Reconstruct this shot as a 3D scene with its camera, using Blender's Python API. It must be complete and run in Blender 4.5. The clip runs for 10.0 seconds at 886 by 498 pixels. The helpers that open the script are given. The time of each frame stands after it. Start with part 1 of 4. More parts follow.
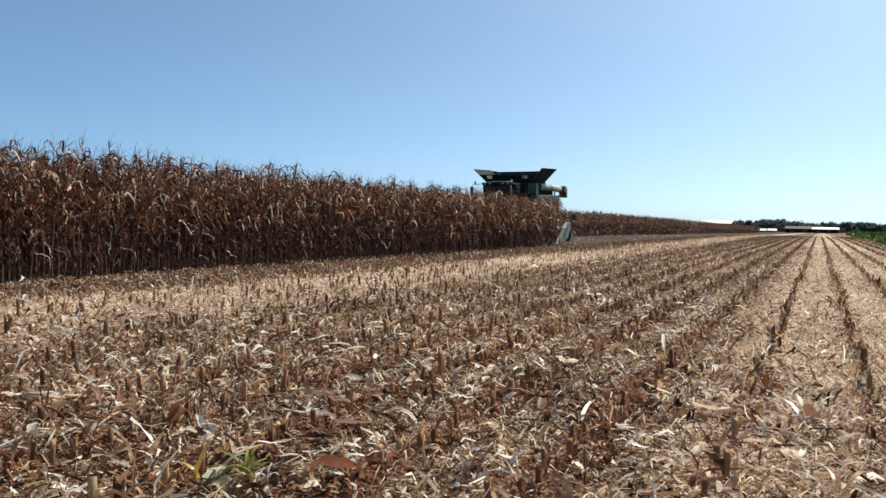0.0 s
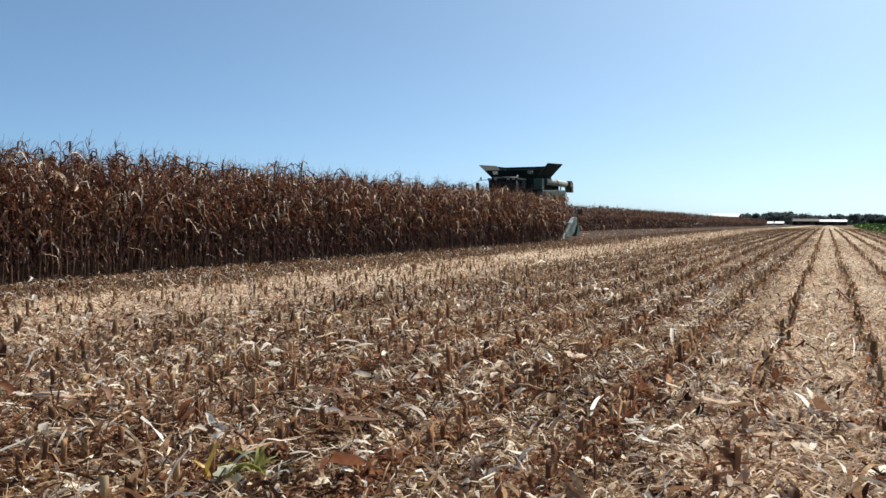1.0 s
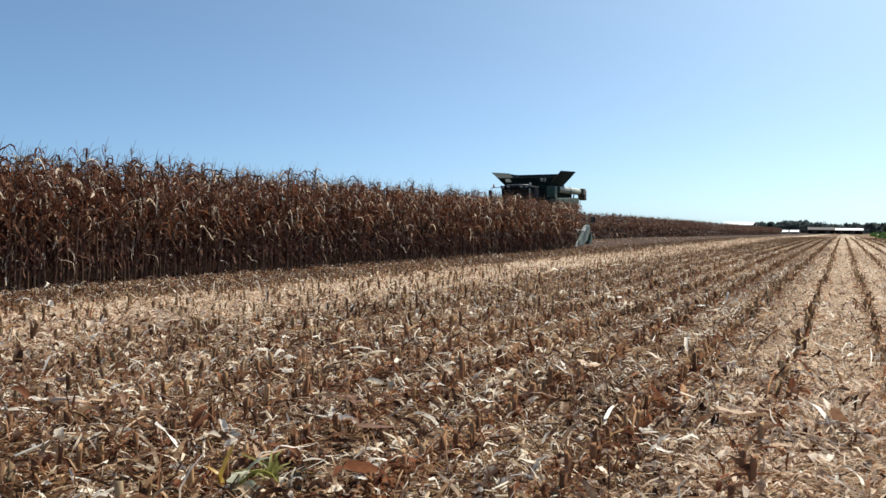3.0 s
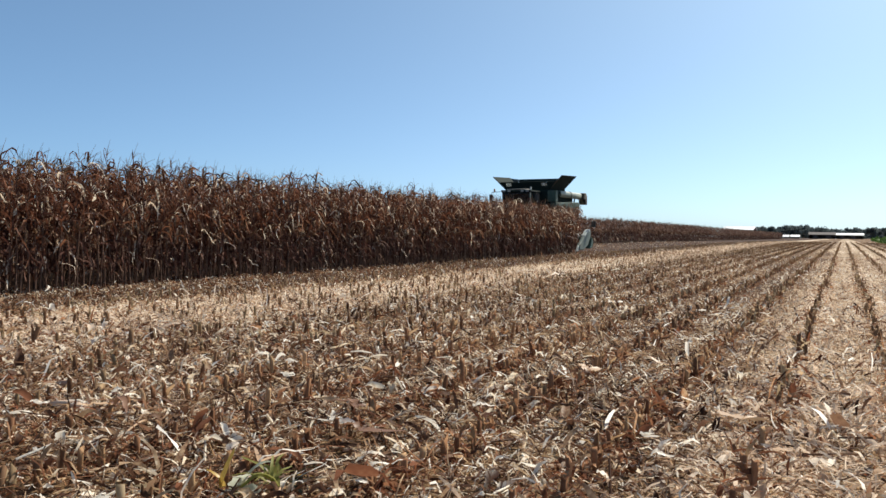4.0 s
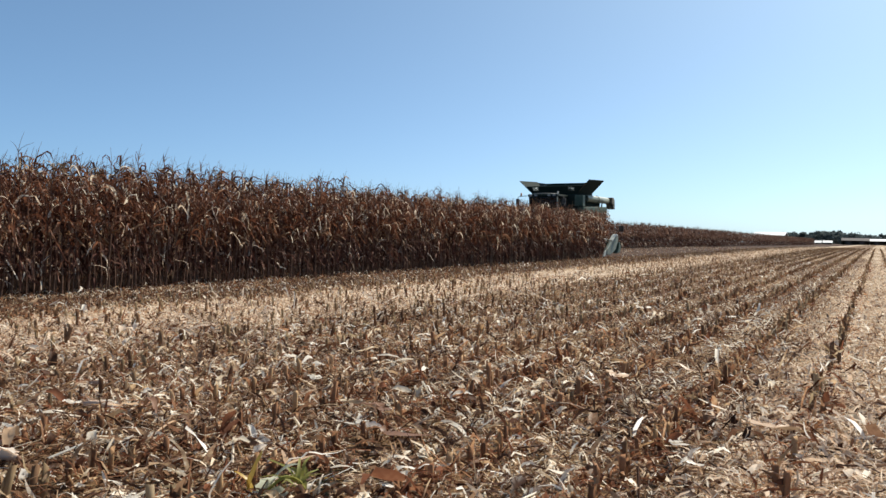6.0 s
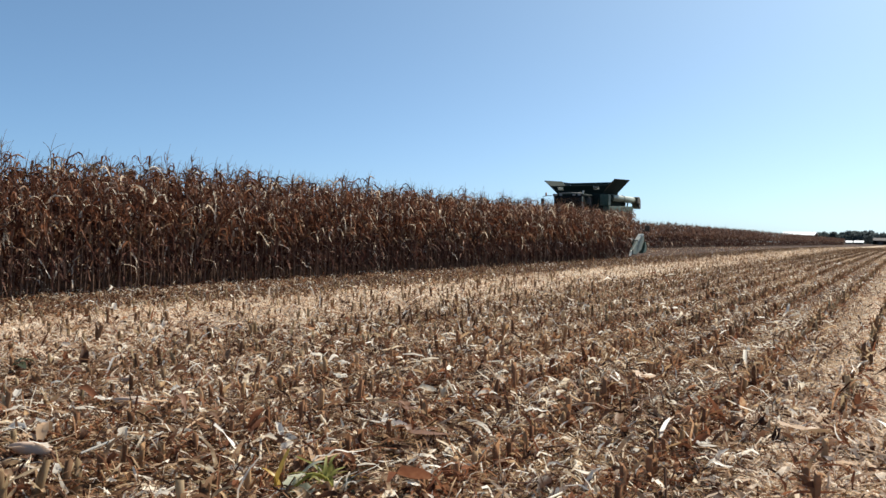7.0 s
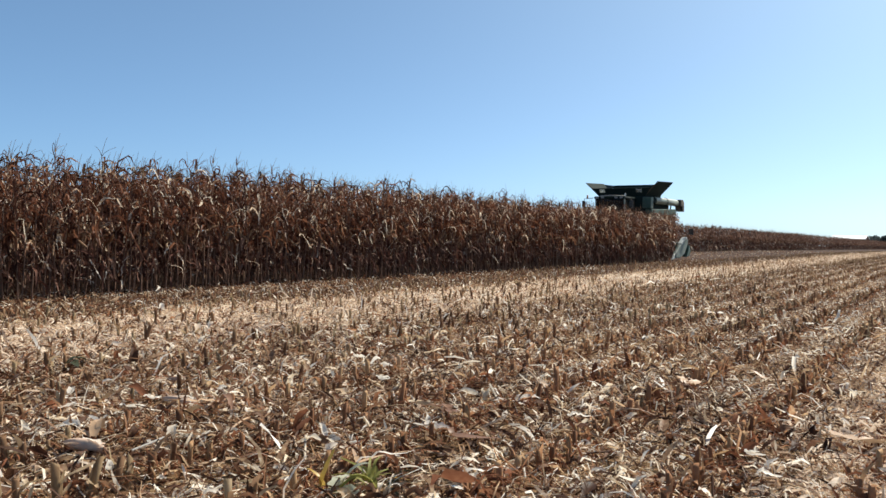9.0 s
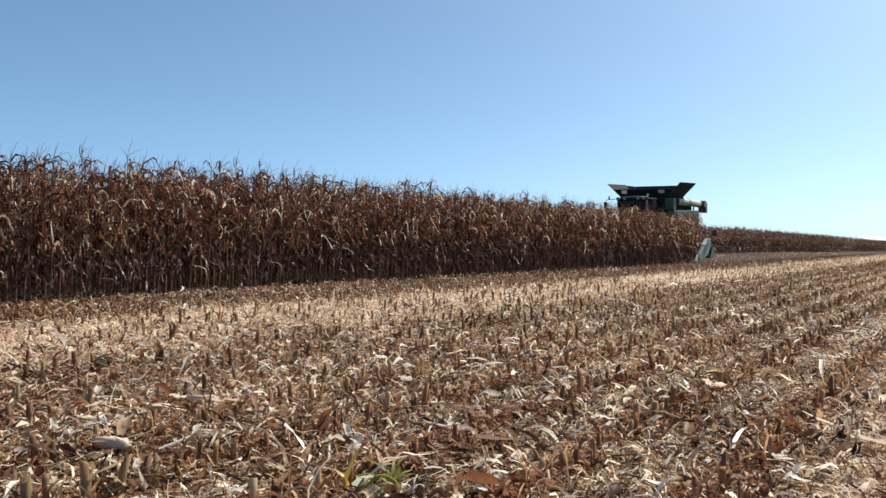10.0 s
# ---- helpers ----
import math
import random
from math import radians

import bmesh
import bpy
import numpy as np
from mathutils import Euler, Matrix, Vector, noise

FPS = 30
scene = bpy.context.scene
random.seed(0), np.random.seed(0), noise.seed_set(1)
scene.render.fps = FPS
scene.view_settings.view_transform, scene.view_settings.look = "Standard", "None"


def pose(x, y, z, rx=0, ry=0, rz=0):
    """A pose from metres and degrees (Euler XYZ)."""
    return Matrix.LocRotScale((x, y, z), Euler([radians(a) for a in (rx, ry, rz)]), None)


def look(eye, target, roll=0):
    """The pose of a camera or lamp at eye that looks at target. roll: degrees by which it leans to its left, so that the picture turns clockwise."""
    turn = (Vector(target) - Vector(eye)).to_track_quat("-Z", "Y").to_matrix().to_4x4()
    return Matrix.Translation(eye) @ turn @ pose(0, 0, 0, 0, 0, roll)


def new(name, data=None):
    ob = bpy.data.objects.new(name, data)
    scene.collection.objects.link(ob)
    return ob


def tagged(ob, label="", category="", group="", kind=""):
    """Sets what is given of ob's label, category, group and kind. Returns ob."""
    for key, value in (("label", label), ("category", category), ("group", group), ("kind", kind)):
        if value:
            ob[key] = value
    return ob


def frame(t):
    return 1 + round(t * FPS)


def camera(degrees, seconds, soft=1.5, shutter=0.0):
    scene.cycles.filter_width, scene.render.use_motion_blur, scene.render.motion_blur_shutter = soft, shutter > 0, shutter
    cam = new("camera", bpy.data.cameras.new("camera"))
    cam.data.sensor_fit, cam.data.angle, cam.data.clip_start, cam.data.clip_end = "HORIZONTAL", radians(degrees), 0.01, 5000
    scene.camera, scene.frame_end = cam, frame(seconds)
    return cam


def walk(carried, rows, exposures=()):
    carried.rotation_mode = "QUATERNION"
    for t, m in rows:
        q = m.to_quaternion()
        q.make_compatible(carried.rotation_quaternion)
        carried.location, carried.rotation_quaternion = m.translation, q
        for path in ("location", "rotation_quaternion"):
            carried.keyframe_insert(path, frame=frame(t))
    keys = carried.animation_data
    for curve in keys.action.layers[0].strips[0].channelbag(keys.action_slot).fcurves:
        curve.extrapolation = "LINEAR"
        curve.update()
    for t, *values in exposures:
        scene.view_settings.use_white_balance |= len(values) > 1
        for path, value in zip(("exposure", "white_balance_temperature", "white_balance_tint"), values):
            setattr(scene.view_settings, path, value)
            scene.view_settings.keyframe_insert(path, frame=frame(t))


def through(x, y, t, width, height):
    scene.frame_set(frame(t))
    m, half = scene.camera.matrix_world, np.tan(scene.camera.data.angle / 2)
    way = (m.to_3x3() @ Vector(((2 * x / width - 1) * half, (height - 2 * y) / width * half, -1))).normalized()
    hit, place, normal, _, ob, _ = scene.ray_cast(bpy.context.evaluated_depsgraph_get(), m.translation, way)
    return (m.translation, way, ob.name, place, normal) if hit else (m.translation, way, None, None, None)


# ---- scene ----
cam = camera(60.98, 10.0)
# seconds, x, y, z, yaw, pitch, roll; a person standing in the stubble who turns slowly to the left
ROWS = [
    (0.0, 0.0001, 0.0001, 1.2701, 26.570, -2.030, -0.897),
    (0.5, -0.0048, -0.0050, 1.2724, 26.693, -2.291, -0.477),
    (1.0, -0.0070, -0.0006, 1.2707, 27.025, -2.318, -0.295),
    (1.5, -0.0108, 0.0020, 1.2719, 27.372, -2.325, -0.390),
    (2.0, -0.0112, 0.0057, 1.2710, 27.674, -2.143, -0.384),
    (2.5, -0.0127, 0.0021, 1.2735, 27.910, -1.935, -0.464),
    (4.0, -0.0134, -0.0138, 1.2724, 28.028, -1.448, -0.590),
    (4.5, -0.0201, -0.0121, 1.2740, 28.223, -1.283, -0.758),
    (5.0, -0.0253, -0.0101, 1.2744, 28.561, -1.240, -0.777),
    (5.5, -0.0225, -0.0089, 1.2753, 29.186, -1.202, -0.824),
    (7.0, -0.0259, -0.0213, 1.2722, 31.877, -1.226, -0.891),
    (7.5, -0.0297, -0.0278, 1.2751, 32.681, -1.312, -0.905),
    (8.0, -0.0405, -0.0318, 1.2780, 33.365, -1.323, -1.020),
    (8.5, -0.0379, -0.0332, 1.2778, 34.175, -1.217, -1.111),
    (9.0, -0.0403, -0.0389, 1.2783, 34.909, -1.098, -1.085),
    (9.5, -0.0471, -0.0451, 1.2748, 35.678, -1.025, -1.102),
    (10.0, -0.0546, -0.0483, 1.2769, 36.476, -1.034, -1.113),
]
walk(cam, [(t, pose(x, y, z, 90 + pitch, roll, yaw)) for t, x, y, z, yaw, pitch, roll in ROWS],
     exposures=[(0.0, 0.38), (5.0, 0.43), (7.0, 0.45), (10.0, 0.54)])

# ---- light ----
SUN_ELEVATION, SUN_AZIMUTH = 44.0, 15.0  # degrees; azimuth from +y towards +x
world = bpy.data.worlds.new("sky")
scene.world = world
world.use_nodes = True
wn = world.node_tree.nodes
sky = wn.new("ShaderNodeTexSky")
sky.sky_type, sky.sun_disc = "NISHITA", False
sky.sun_elevation, sky.sun_rotation = radians(SUN_ELEVATION), radians(SUN_AZIMUTH)
sky.air_density, sky.dust_density, sky.ozone_density = 0.4, 1.3, 7.0
wn["Background"].inputs["Strength"].default_value = 0.178
tint = wn.new("ShaderNodeMix")
tint.data_type, tint.blend_type = "RGBA", "MULTIPLY"
tint.inputs["Factor"].default_value, tint.inputs["B"].default_value = 1.0, (0.88, 1.09, 1.08, 1)
soft_haze = wn.new("ShaderNodeGamma")
soft_haze.inputs["Gamma"].default_value = 0.73
world.node_tree.links.new(sky.outputs[0], soft_haze.inputs["Color"])
world.node_tree.links.new(soft_haze.outputs[0], tint.inputs["A"])
world.node_tree.links.new(tint.outputs["Result"], wn["Background"].inputs["Color"])
sun = new("sun", bpy.data.lights.new("sun", "SUN"))
sun.data.energy, sun.data.angle, sun.data.color = 5.0, radians(0.53), (1.0, 0.93, 0.82)
_e, _a = radians(SUN_ELEVATION), radians(SUN_AZIMUTH)
sun.matrix_world = look((0, 0, 0), (-math.cos(_e) * math.sin(_a), -math.cos(_e) * math.cos(_a), -math.sin(_e)))
sun.location = (0, 0, 60)


# ---- materials ----
def nodes_of(name):
    m = bpy.data.materials.new(name)
    m.use_nodes = True
    nt = m.node_tree
    return m, nt, nt.nodes["Principled BSDF"], nt.nodes, nt.links


def ramp(nodes, stops):
    r = nodes.new("ShaderNodeValToRGB")
    cr = r.color_ramp
    while len(cr.elements) < len(stops):
        cr.elements.new(0.5)
    for e, (p, c) in zip(cr.elements, stops):
        e.position, e.color = p, (*c, 1)
    return r


def leafy(name, stops, rough=0.5, glow=0.25, scale=30.0, by="island", gloss=0.3, patch=0.0):
    """Dry plant matter: tone varies from piece to piece, fine streaks on each, light shines through a little."""
    m, nt, p, nodes, links = nodes_of(name)
    if by == "island":
        geo = nodes.new("ShaderNodeNewGeometry")
        value = geo.outputs["Random Per Island"]
    else:
        geo = nodes.new("ShaderNodeObjectInfo")
        value = geo.outputs["Random"]
    r = ramp(nodes, stops)
    tc = nodes.new("ShaderNodeTexCoord")
    n1 = nodes.new("ShaderNodeTexNoise")
    n1.inputs["Scale"].default_value, n1.inputs["Detail"].default_value = scale, 3
    links.new(tc.outputs["Object"], n1.inputs["Vector"])
    add = nodes.new("ShaderNodeMath")
    add.operation = "MULTIPLY_ADD"
    add.inputs[1].default_value = 0.45
    links.new(n1.outputs["Fac"], add.inputs[0])
    sub = nodes.new("ShaderNodeMath")
    sub.operation = "SUBTRACT"
    sub.inputs[1].default_value = 0.22
    links.new(value, sub.inputs[0])
    links.new(sub.outputs[0], add.inputs[2])
    last = add.outputs[0]
    if patch:
        n2 = nodes.new("ShaderNodeTexNoise")
        n2.inputs["Scale"].default_value, n2.inputs["Detail"].default_value = 0.9, 4
        links.new(tc.outputs["Object"], n2.inputs["Vector"])
        mr = nodes.new("ShaderNodeMapRange")
        mr.inputs["From Min"].default_value, mr.inputs["From Max"].default_value = 0.3, 0.7
        mr.inputs["To Min"].default_value, mr.inputs["To Max"].default_value = -patch, patch
        links.new(n2.outputs["Fac"], mr.inputs["Value"])
        plus = nodes.new("ShaderNodeMath")
        links.new(last, plus.inputs[0])
        links.new(mr.outputs[0], plus.inputs[1])
        last = plus.outputs[0]
    links.new(last, r.inputs["Fac"])
    links.new(r.outputs["Color"], p.inputs["Base Color"])
    p.inputs["Roughness"].default_value, p.inputs["Specular IOR Level"].default_value = rough, gloss
    bump = nodes.new("ShaderNodeBump")
    bump.inputs["Strength"].default_value, bump.inputs["Distance"].default_value = 0.3, 0.004
    links.new(n1.outputs["Fac"], bump.inputs["Height"])
    links.new(bump.outputs[0], p.inputs["Normal"])
    if glow:
        tr = nodes.new("ShaderNodeBsdfTranslucent")
        links.new(r.outputs["Color"], tr.inputs["Color"])
        mix = nodes.new("ShaderNodeMixShader")
        mix.inputs[0].default_value = glow
        links.new(p.outputs[0], mix.inputs[1])
        links.new(tr.outputs[0], mix.inputs[2])
        links.new(mix.outputs[0], nodes["Material Output"].inputs["Surface"])
    return m


def painted(name, colour, rough=0.45, metal=0.0, dust=0.25, scale=3.0, dusty=(0.30, 0.25, 0.18)):
    """Paint, rubber or metal under a film of field dust, with blotches and fine grain."""
    m, nt, p, nodes, links = nodes_of(name)
    tc = nodes.new("ShaderNodeTexCoord")
    n1 = nodes.new("ShaderNodeTexNoise")
    n1.inputs["Scale"].default_value, n1.inputs["Detail"].default_value, n1.inputs["Roughness"].default_value = scale, 6, 0.65
    links.new(tc.outputs["Object"], n1.inputs["Vector"])
    r = ramp(nodes, [(0.35, (0, 0, 0)), (0.75, (dust * 1.6, dust * 1.6, dust * 1.6))])
    links.new(n1.outputs["Fac"], r.inputs["Fac"])
    mix = nodes.new("ShaderNodeMix")
    mix.data_type = "RGBA"
    mix.inputs["A"].default_value, mix.inputs["B"].default_value = (*colour, 1), (*dusty, 1)
    links.new(r.outputs["Color"], mix.inputs["Factor"])
    links.new(mix.outputs["Result"], p.inputs["Base Color"])
    p.inputs["Metallic"].default_value = metal
    rr = nodes.new("ShaderNodeMapRange")
    rr.inputs["To Min"].default_value, rr.inputs["To Max"].default_value = rough, min(1.0, rough + 0.35)
    links.new(n1.outputs["Fac"], rr.inputs["Value"])
    links.new(rr.outputs[0], p.inputs["Roughness"])
    return m


# Pale end: a few pale leaves, plus sun glints put into the leaf colour.
DRY = [(0.0, (0.046, 0.018, 0.011)), (0.5, (0.132, 0.051, 0.029)), (0.85, (0.26, 0.12, 0.068)), (0.94, (0.66, 0.50, 0.34)), (1.0, (0.93, 0.84, 0.68))]
# Old low leaves, darkened further to paint the shade inside the stand.
OLD_SHADED = [(0.0, (0.05, 0.022, 0.016)), (0.6, (0.115, 0.048, 0.034)), (0.93, (0.20, 0.108, 0.073)), (0.97, (0.5, 0.38, 0.28)), (1.0, (0.8, 0.7, 0.56))]
# Palest stops mix light straw with sun flecks painted as colour.
STRAW = [(0.0, (0.05, 0.023, 0.013)), (0.33, (0.14, 0.070, 0.042)), (0.60, (0.30, 0.177, 0.104)), (0.74, (0.55, 0.39, 0.235)), (0.85, (0.88, 0.75, 0.56)), (1.0, (0.95, 0.88, 0.75))]
CHAFF = [(0.0, (0.36, 0.225, 0.14)), (0.35, (0.66, 0.49, 0.345)), (1.0, (0.90, 0.78, 0.63))]
STUB = [(0.0, (0.15, 0.076, 0.042)), (0.5, (0.28, 0.165, 0.095)), (0.8, (0.33, 0.235, 0.135)), (1.0, (0.46, 0.34, 0.22))]
RED = [(0.0, (0.075, 0.030, 0.017)), (0.5, (0.25, 0.10, 0.052)), (0.85, (0.44, 0.235, 0.125)), (1.0, (0.66, 0.47, 0.28))]
M_leaf = leafy("dry_corn_leaf", DRY, 0.4, 0.45, gloss=0.12)
M_old_shaded = leafy("shaded_old_leaf", OLD_SHADED, 0.65, 0.25, gloss=0.08)
M_leaf_part = leafy("dry_corn_leaf_single", DRY, 0.4, 0.45, by="object", gloss=0.12)
M_old_shaded_part = leafy("shaded_old_leaf_single", OLD_SHADED, 0.65, 0.25, by="object", gloss=0.08)
# Far maize: no pale end, and a duller tone that paints distance haze.
M_leaf_far = leafy("far_corn_leaf", [(0.0, (0.06, 0.03, 0.022)), (0.5, (0.15, 0.073, 0.05)), (1.0, (0.29, 0.175, 0.12))], 0.6, 0.35, gloss=0.1)
M_stalk = leafy("dry_corn_stalk", [(0.0, (0.07, 0.036, 0.024)), (0.6, (0.17, 0.098, 0.066)), (1.0, (0.34, 0.235, 0.155))], 0.7, 0.0, gloss=0.1)
M_husk = leafy("dry_husk", [(0.0, (0.17, 0.09, 0.05)), (0.7, (0.30, 0.18, 0.10)), (1.0, (0.50, 0.36, 0.22))], 0.55, 0.2, gloss=0.15)
M_tassel = leafy("dry_tassel", [(0.0, (0.10, 0.06, 0.035)), (1.0, (0.28, 0.18, 0.10))], 0.7, 0.2, gloss=0.05)
M_straw = leafy("straw_litter", STRAW, 0.5, 0.42, gloss=0.1, patch=0.25)
M_chaff = leafy("pale_chaff", CHAFF, 0.7, 0.42, gloss=0.06)
M_stub = leafy("stubble", [(p, (r_ * 1.12, g_ * 1.16, b_ * 1.16)) for p, (r_, g_, b_) in STUB], 0.7, 0.45, gloss=0.05)
M_red = leafy("row_trash", RED, 0.7, 0.42, gloss=0.06, patch=0.2)
M_stub_one = leafy("stubble_single", [(p, (r_ * 1.35, g_ * 1.22, b_ * 1.1)) for p, (r_, g_, b_) in STUB], 0.7, 0.35, gloss=0.1, by="object")
M_pale = leafy("pale_husk", [(0.0, (0.84, 0.76, 0.62)), (1.0, (0.94, 0.90, 0.82))], 0.6, 0.6, gloss=0.1)


def soil():
    m, nt, p, nodes, links = nodes_of("stubble_soil")
    tc = nodes.new("ShaderNodeTexCoord")

    def noise_at(scale, detail, stretch=(1, 1, 1), rough=0.6):
        mp = nodes.new("ShaderNodeMapping")
        mp.inputs["Scale"].default_value = stretch
        links.new(tc.outputs["Object"], mp.inputs["Vector"])
        n = nodes.new("ShaderNodeTexNoise")
        n.inputs["Scale"].default_value, n.inputs["Detail"].default_value, n.inputs["Roughness"].default_value = scale, detail, rough
        links.new(mp.outputs[0], n.inputs["Vector"])
        return n.outputs["Fac"]

    def math2(op, a, b):
        n = nodes.new("ShaderNodeMath")
        n.operation = op
        for k, v in enumerate((a, b)):
            if isinstance(v, (int, float)):
                n.inputs[k].default_value = v
            else:
                links.new(v, n.inputs[k])
        return n.outputs[0]

    def span(v, a, b, c=0.0, d=1.0):
        n = nodes.new("ShaderNodeMapRange")
        n.interpolation_type = "SMOOTHSTEP"
        for k, x in zip(("From Min", "From Max", "To Min", "To Max"), (a, b, c, d)):
            n.inputs[k].default_value = x
        links.new(v, n.inputs["Value"])
        return n.outputs[0]

    big = noise_at(0.35, 5, (1, 0.3, 1))
    streak = noise_at(1.6, 3, (1, 0.02, 1))
    fine = noise_at(16, 8, rough=0.75)
    total = math2("ADD", math2("ADD", math2("MULTIPLY", math2("SUBTRACT", big, 0.5), 0.5), math2("MULTIPLY", math2("SUBTRACT", streak, 0.5), 0.5)), math2("ADD", math2("MULTIPLY", fine, 1.5), -0.27))
    xyz = nodes.new("ShaderNodeSeparateXYZ")
    links.new(tc.outputs["Object"], xyz.inputs[0])
    x = math2("ADD", xyz.outputs["X"], math2("MULTIPLY", math2("SUBTRACT", big, 0.5), 1.6))
    strip_a = math2("MULTIPLY", span(x, -10.9, -9.8), span(x, -7.5, -6.3, 1.0, 0.0))
    strip_b = math2("MULTIPLY", span(x, -1.1, -0.5), span(x, 2.6, 3.4, 1.0, 0.0))
    total = math2("ADD", total, math2("ADD", math2("MULTIPLY", strip_a, 0.26), math2("MULTIPLY", strip_b, 0.2)))
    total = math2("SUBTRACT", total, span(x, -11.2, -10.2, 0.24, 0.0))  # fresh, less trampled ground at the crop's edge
    r = ramp(nodes, [(0.25, (0.04, 0.019, 0.010)), (0.45, (0.125, 0.067, 0.034)), (0.62, (0.27, 0.175, 0.09)), (0.85, (0.66, 0.54, 0.41))])
    links.new(total, r.inputs["Fac"])
    links.new(r.outputs["Color"], p.inputs["Base Color"])
    p.inputs["Roughness"].default_value, p.inputs["Specular IOR Level"].default_value = 0.95, 0.1
    b = nodes.new("ShaderNodeBump")
    b.inputs["Strength"].default_value, b.inputs["Distance"].default_value = 0.8, 0.03
    links.new(fine, b.inputs["Height"])
    links.new(b.outputs[0], p.inputs["Normal"])
    return m


M_soil = soil()


# ---- building helpers ----
def part(name, bm, material, parent=None, label="", smooth=False):
    me = bpy.data.meshes.new(name)
    bm.to_mesh(me)
    bm.free()
    me.materials.append(material)
    if smooth:
        me.shade_smooth()
    ob = new(name, me)
    if parent is not None:
        ob.parent = parent
    if label:
        ob["label"] = label
    return ob


def empty(name, m=None):
    ob = new(name)
    ob.empty_display_size = 0.2
    if m is not None:
        ob.matrix_basis = m
    return ob


def raw_mesh(name, verts, faces, mats, smooth=False, mat_index=None):
    """One mesh from numpy arrays: verts (n, 3), quads (m, 4)."""
    me = bpy.data.meshes.new(name)
    me.vertices.add(len(verts))
    me.vertices.foreach_set("co", np.asarray(verts, np.float32).ravel())
    n = len(faces)
    k = faces.shape[1]
    me.loops.add(n * k)
    me.loops.foreach_set("vertex_index", np.asarray(faces, np.int32).ravel())
    me.polygons.add(n)
    me.polygons.foreach_set("loop_start", np.arange(0, n * k, k, dtype=np.int32))
    me.polygons.foreach_set("loop_total", np.full(n, k, np.int32))
    for mm in mats:
        me.materials.append(mm)
    if mat_index is not None:
        me.polygons.foreach_set("material_index", np.asarray(mat_index, np.int32))
    if smooth:
        me.polygons.foreach_set("use_smooth", np.ones(n, bool))
    me.update(calc_edges=True)
    return me


def joined(pieces):
    """Joins (verts, quads) pieces into one pair."""
    vs, fs, at = [], [], 0
    for v, f in pieces:
        vs.append(v)
        fs.append(f + at)
        at += len(v)
    return np.concatenate(vs), np.concatenate(fs)


def strip(path, side, width, fold=0.0, up=None):
    """A leaf blade: a ribbon along path (n, 3), half-widths width (n), side vectors (n, 3); fold lifts both edges."""
    n = len(path)
    w = width[:, None]
    lift = (up if up is not None else np.tile([0, 0, 1.0], (n, 1))) * fold * w
    v = np.concatenate([path - side * w + lift, path, path + side * w + lift])
    i = np.arange(n - 1)
    f = np.concatenate([np.stack([i, i + n, i + n + 1, i + 1], 1), np.stack([i + n, i + 2 * n, i + 2 * n + 1, i + n + 1], 1)])
    return v, f


def flat_strip(path, side, width):
    n = len(path)
    w = width[:, None]
    v = np.concatenate([path - side * w, path + side * w])
    i = np.arange(n - 1)
    return v, np.stack([i, i + n, i + n + 1, i + 1], 1)


def tube(path, radius, sides=6, cap=True):
    """A tapered rod along path (n, 3) with radius (n)."""
    path = np.asarray(path, float)
    n = len(path)
    d = np.gradient(path, axis=0)
    d /= np.linalg.norm(d, axis=1)[:, None]
    ref = np.where(np.abs(d[:, 2:3]) > 0.9, [[1.0, 0, 0]], [[0, 0, 1.0]])
    a = np.cross(d, ref)
    a /= np.linalg.norm(a, axis=1)[:, None]
    b = np.cross(d, a)
    ang = np.arange(sides) * 2 * np.pi / sides
    r = np.asarray(radius, float)[:, None, None]
    ring = path[:, None, :] + r * (np.cos(ang)[None, :, None] * a[:, None, :] + np.sin(ang)[None, :, None] * b[:, None, :])
    v = ring.reshape(-1, 3)
    f = []
    for i in range(n - 1):
        for k in range(sides):
            k2 = (k + 1) % sides
            f.append((i * sides + k, i * sides + k2, (i + 1) * sides + k2, (i + 1) * sides + k))
    if cap:
        v = np.concatenate([v, path[-1:]])
        c, base = len(v) - 1, (n - 1) * sides
        for k in range(0, sides, 2):
            f.append((base + k, base + (k + 1) % sides, base + (k + 2) % sides, c))
    return v, np.array(f)


def scatter(pieces, which, place, yaw, size, tilt=None):
    """Many copies of template pieces, turned about z, scaled and set down, joined by template."""
    vs, fs, at = [], [], 0
    for k, (v, f) in enumerate(pieces):
        idx = np.nonzero(which == k)[0]
        if not len(idx):
            continue
        c, s = np.cos(yaw[idx]), np.sin(yaw[idx])
        p = v[None, :, :] * size[idx][:, None, None]
        if tilt is not None:
            tx, ty = tilt[idx, 0][:, None], tilt[idx, 1][:, None]
            p = np.stack([p[..., 0] + tx * p[..., 2], p[..., 1] + ty * p[..., 2], p[..., 2] - tx * p[..., 0] - ty * p[..., 1]], -1)
        q = np.stack([p[..., 0] * c[:, None] - p[..., 1] * s[:, None], p[..., 0] * s[:, None] + p[..., 1] * c[:, None], p[..., 2]], -1)
        q += place[idx][:, None, :]
        vs.append(q.reshape(-1, 3))
        fs.append((f[None] + (np.arange(len(idx)) * len(v))[:, None, None]).reshape(-1, 4) + at)
        at += len(idx) * len(v)
    return np.concatenate(vs), np.concatenate(fs)


ROW, FIRST = 0.762, -0.385  # spacing of the corn rows and the row beside the camera
EDGE = FIRST - 18 * ROW + 0.6  # outermost standing row
TIP = 42.5  # tips of the corn head
CUT = 44.3  # how far the harvester still has to go


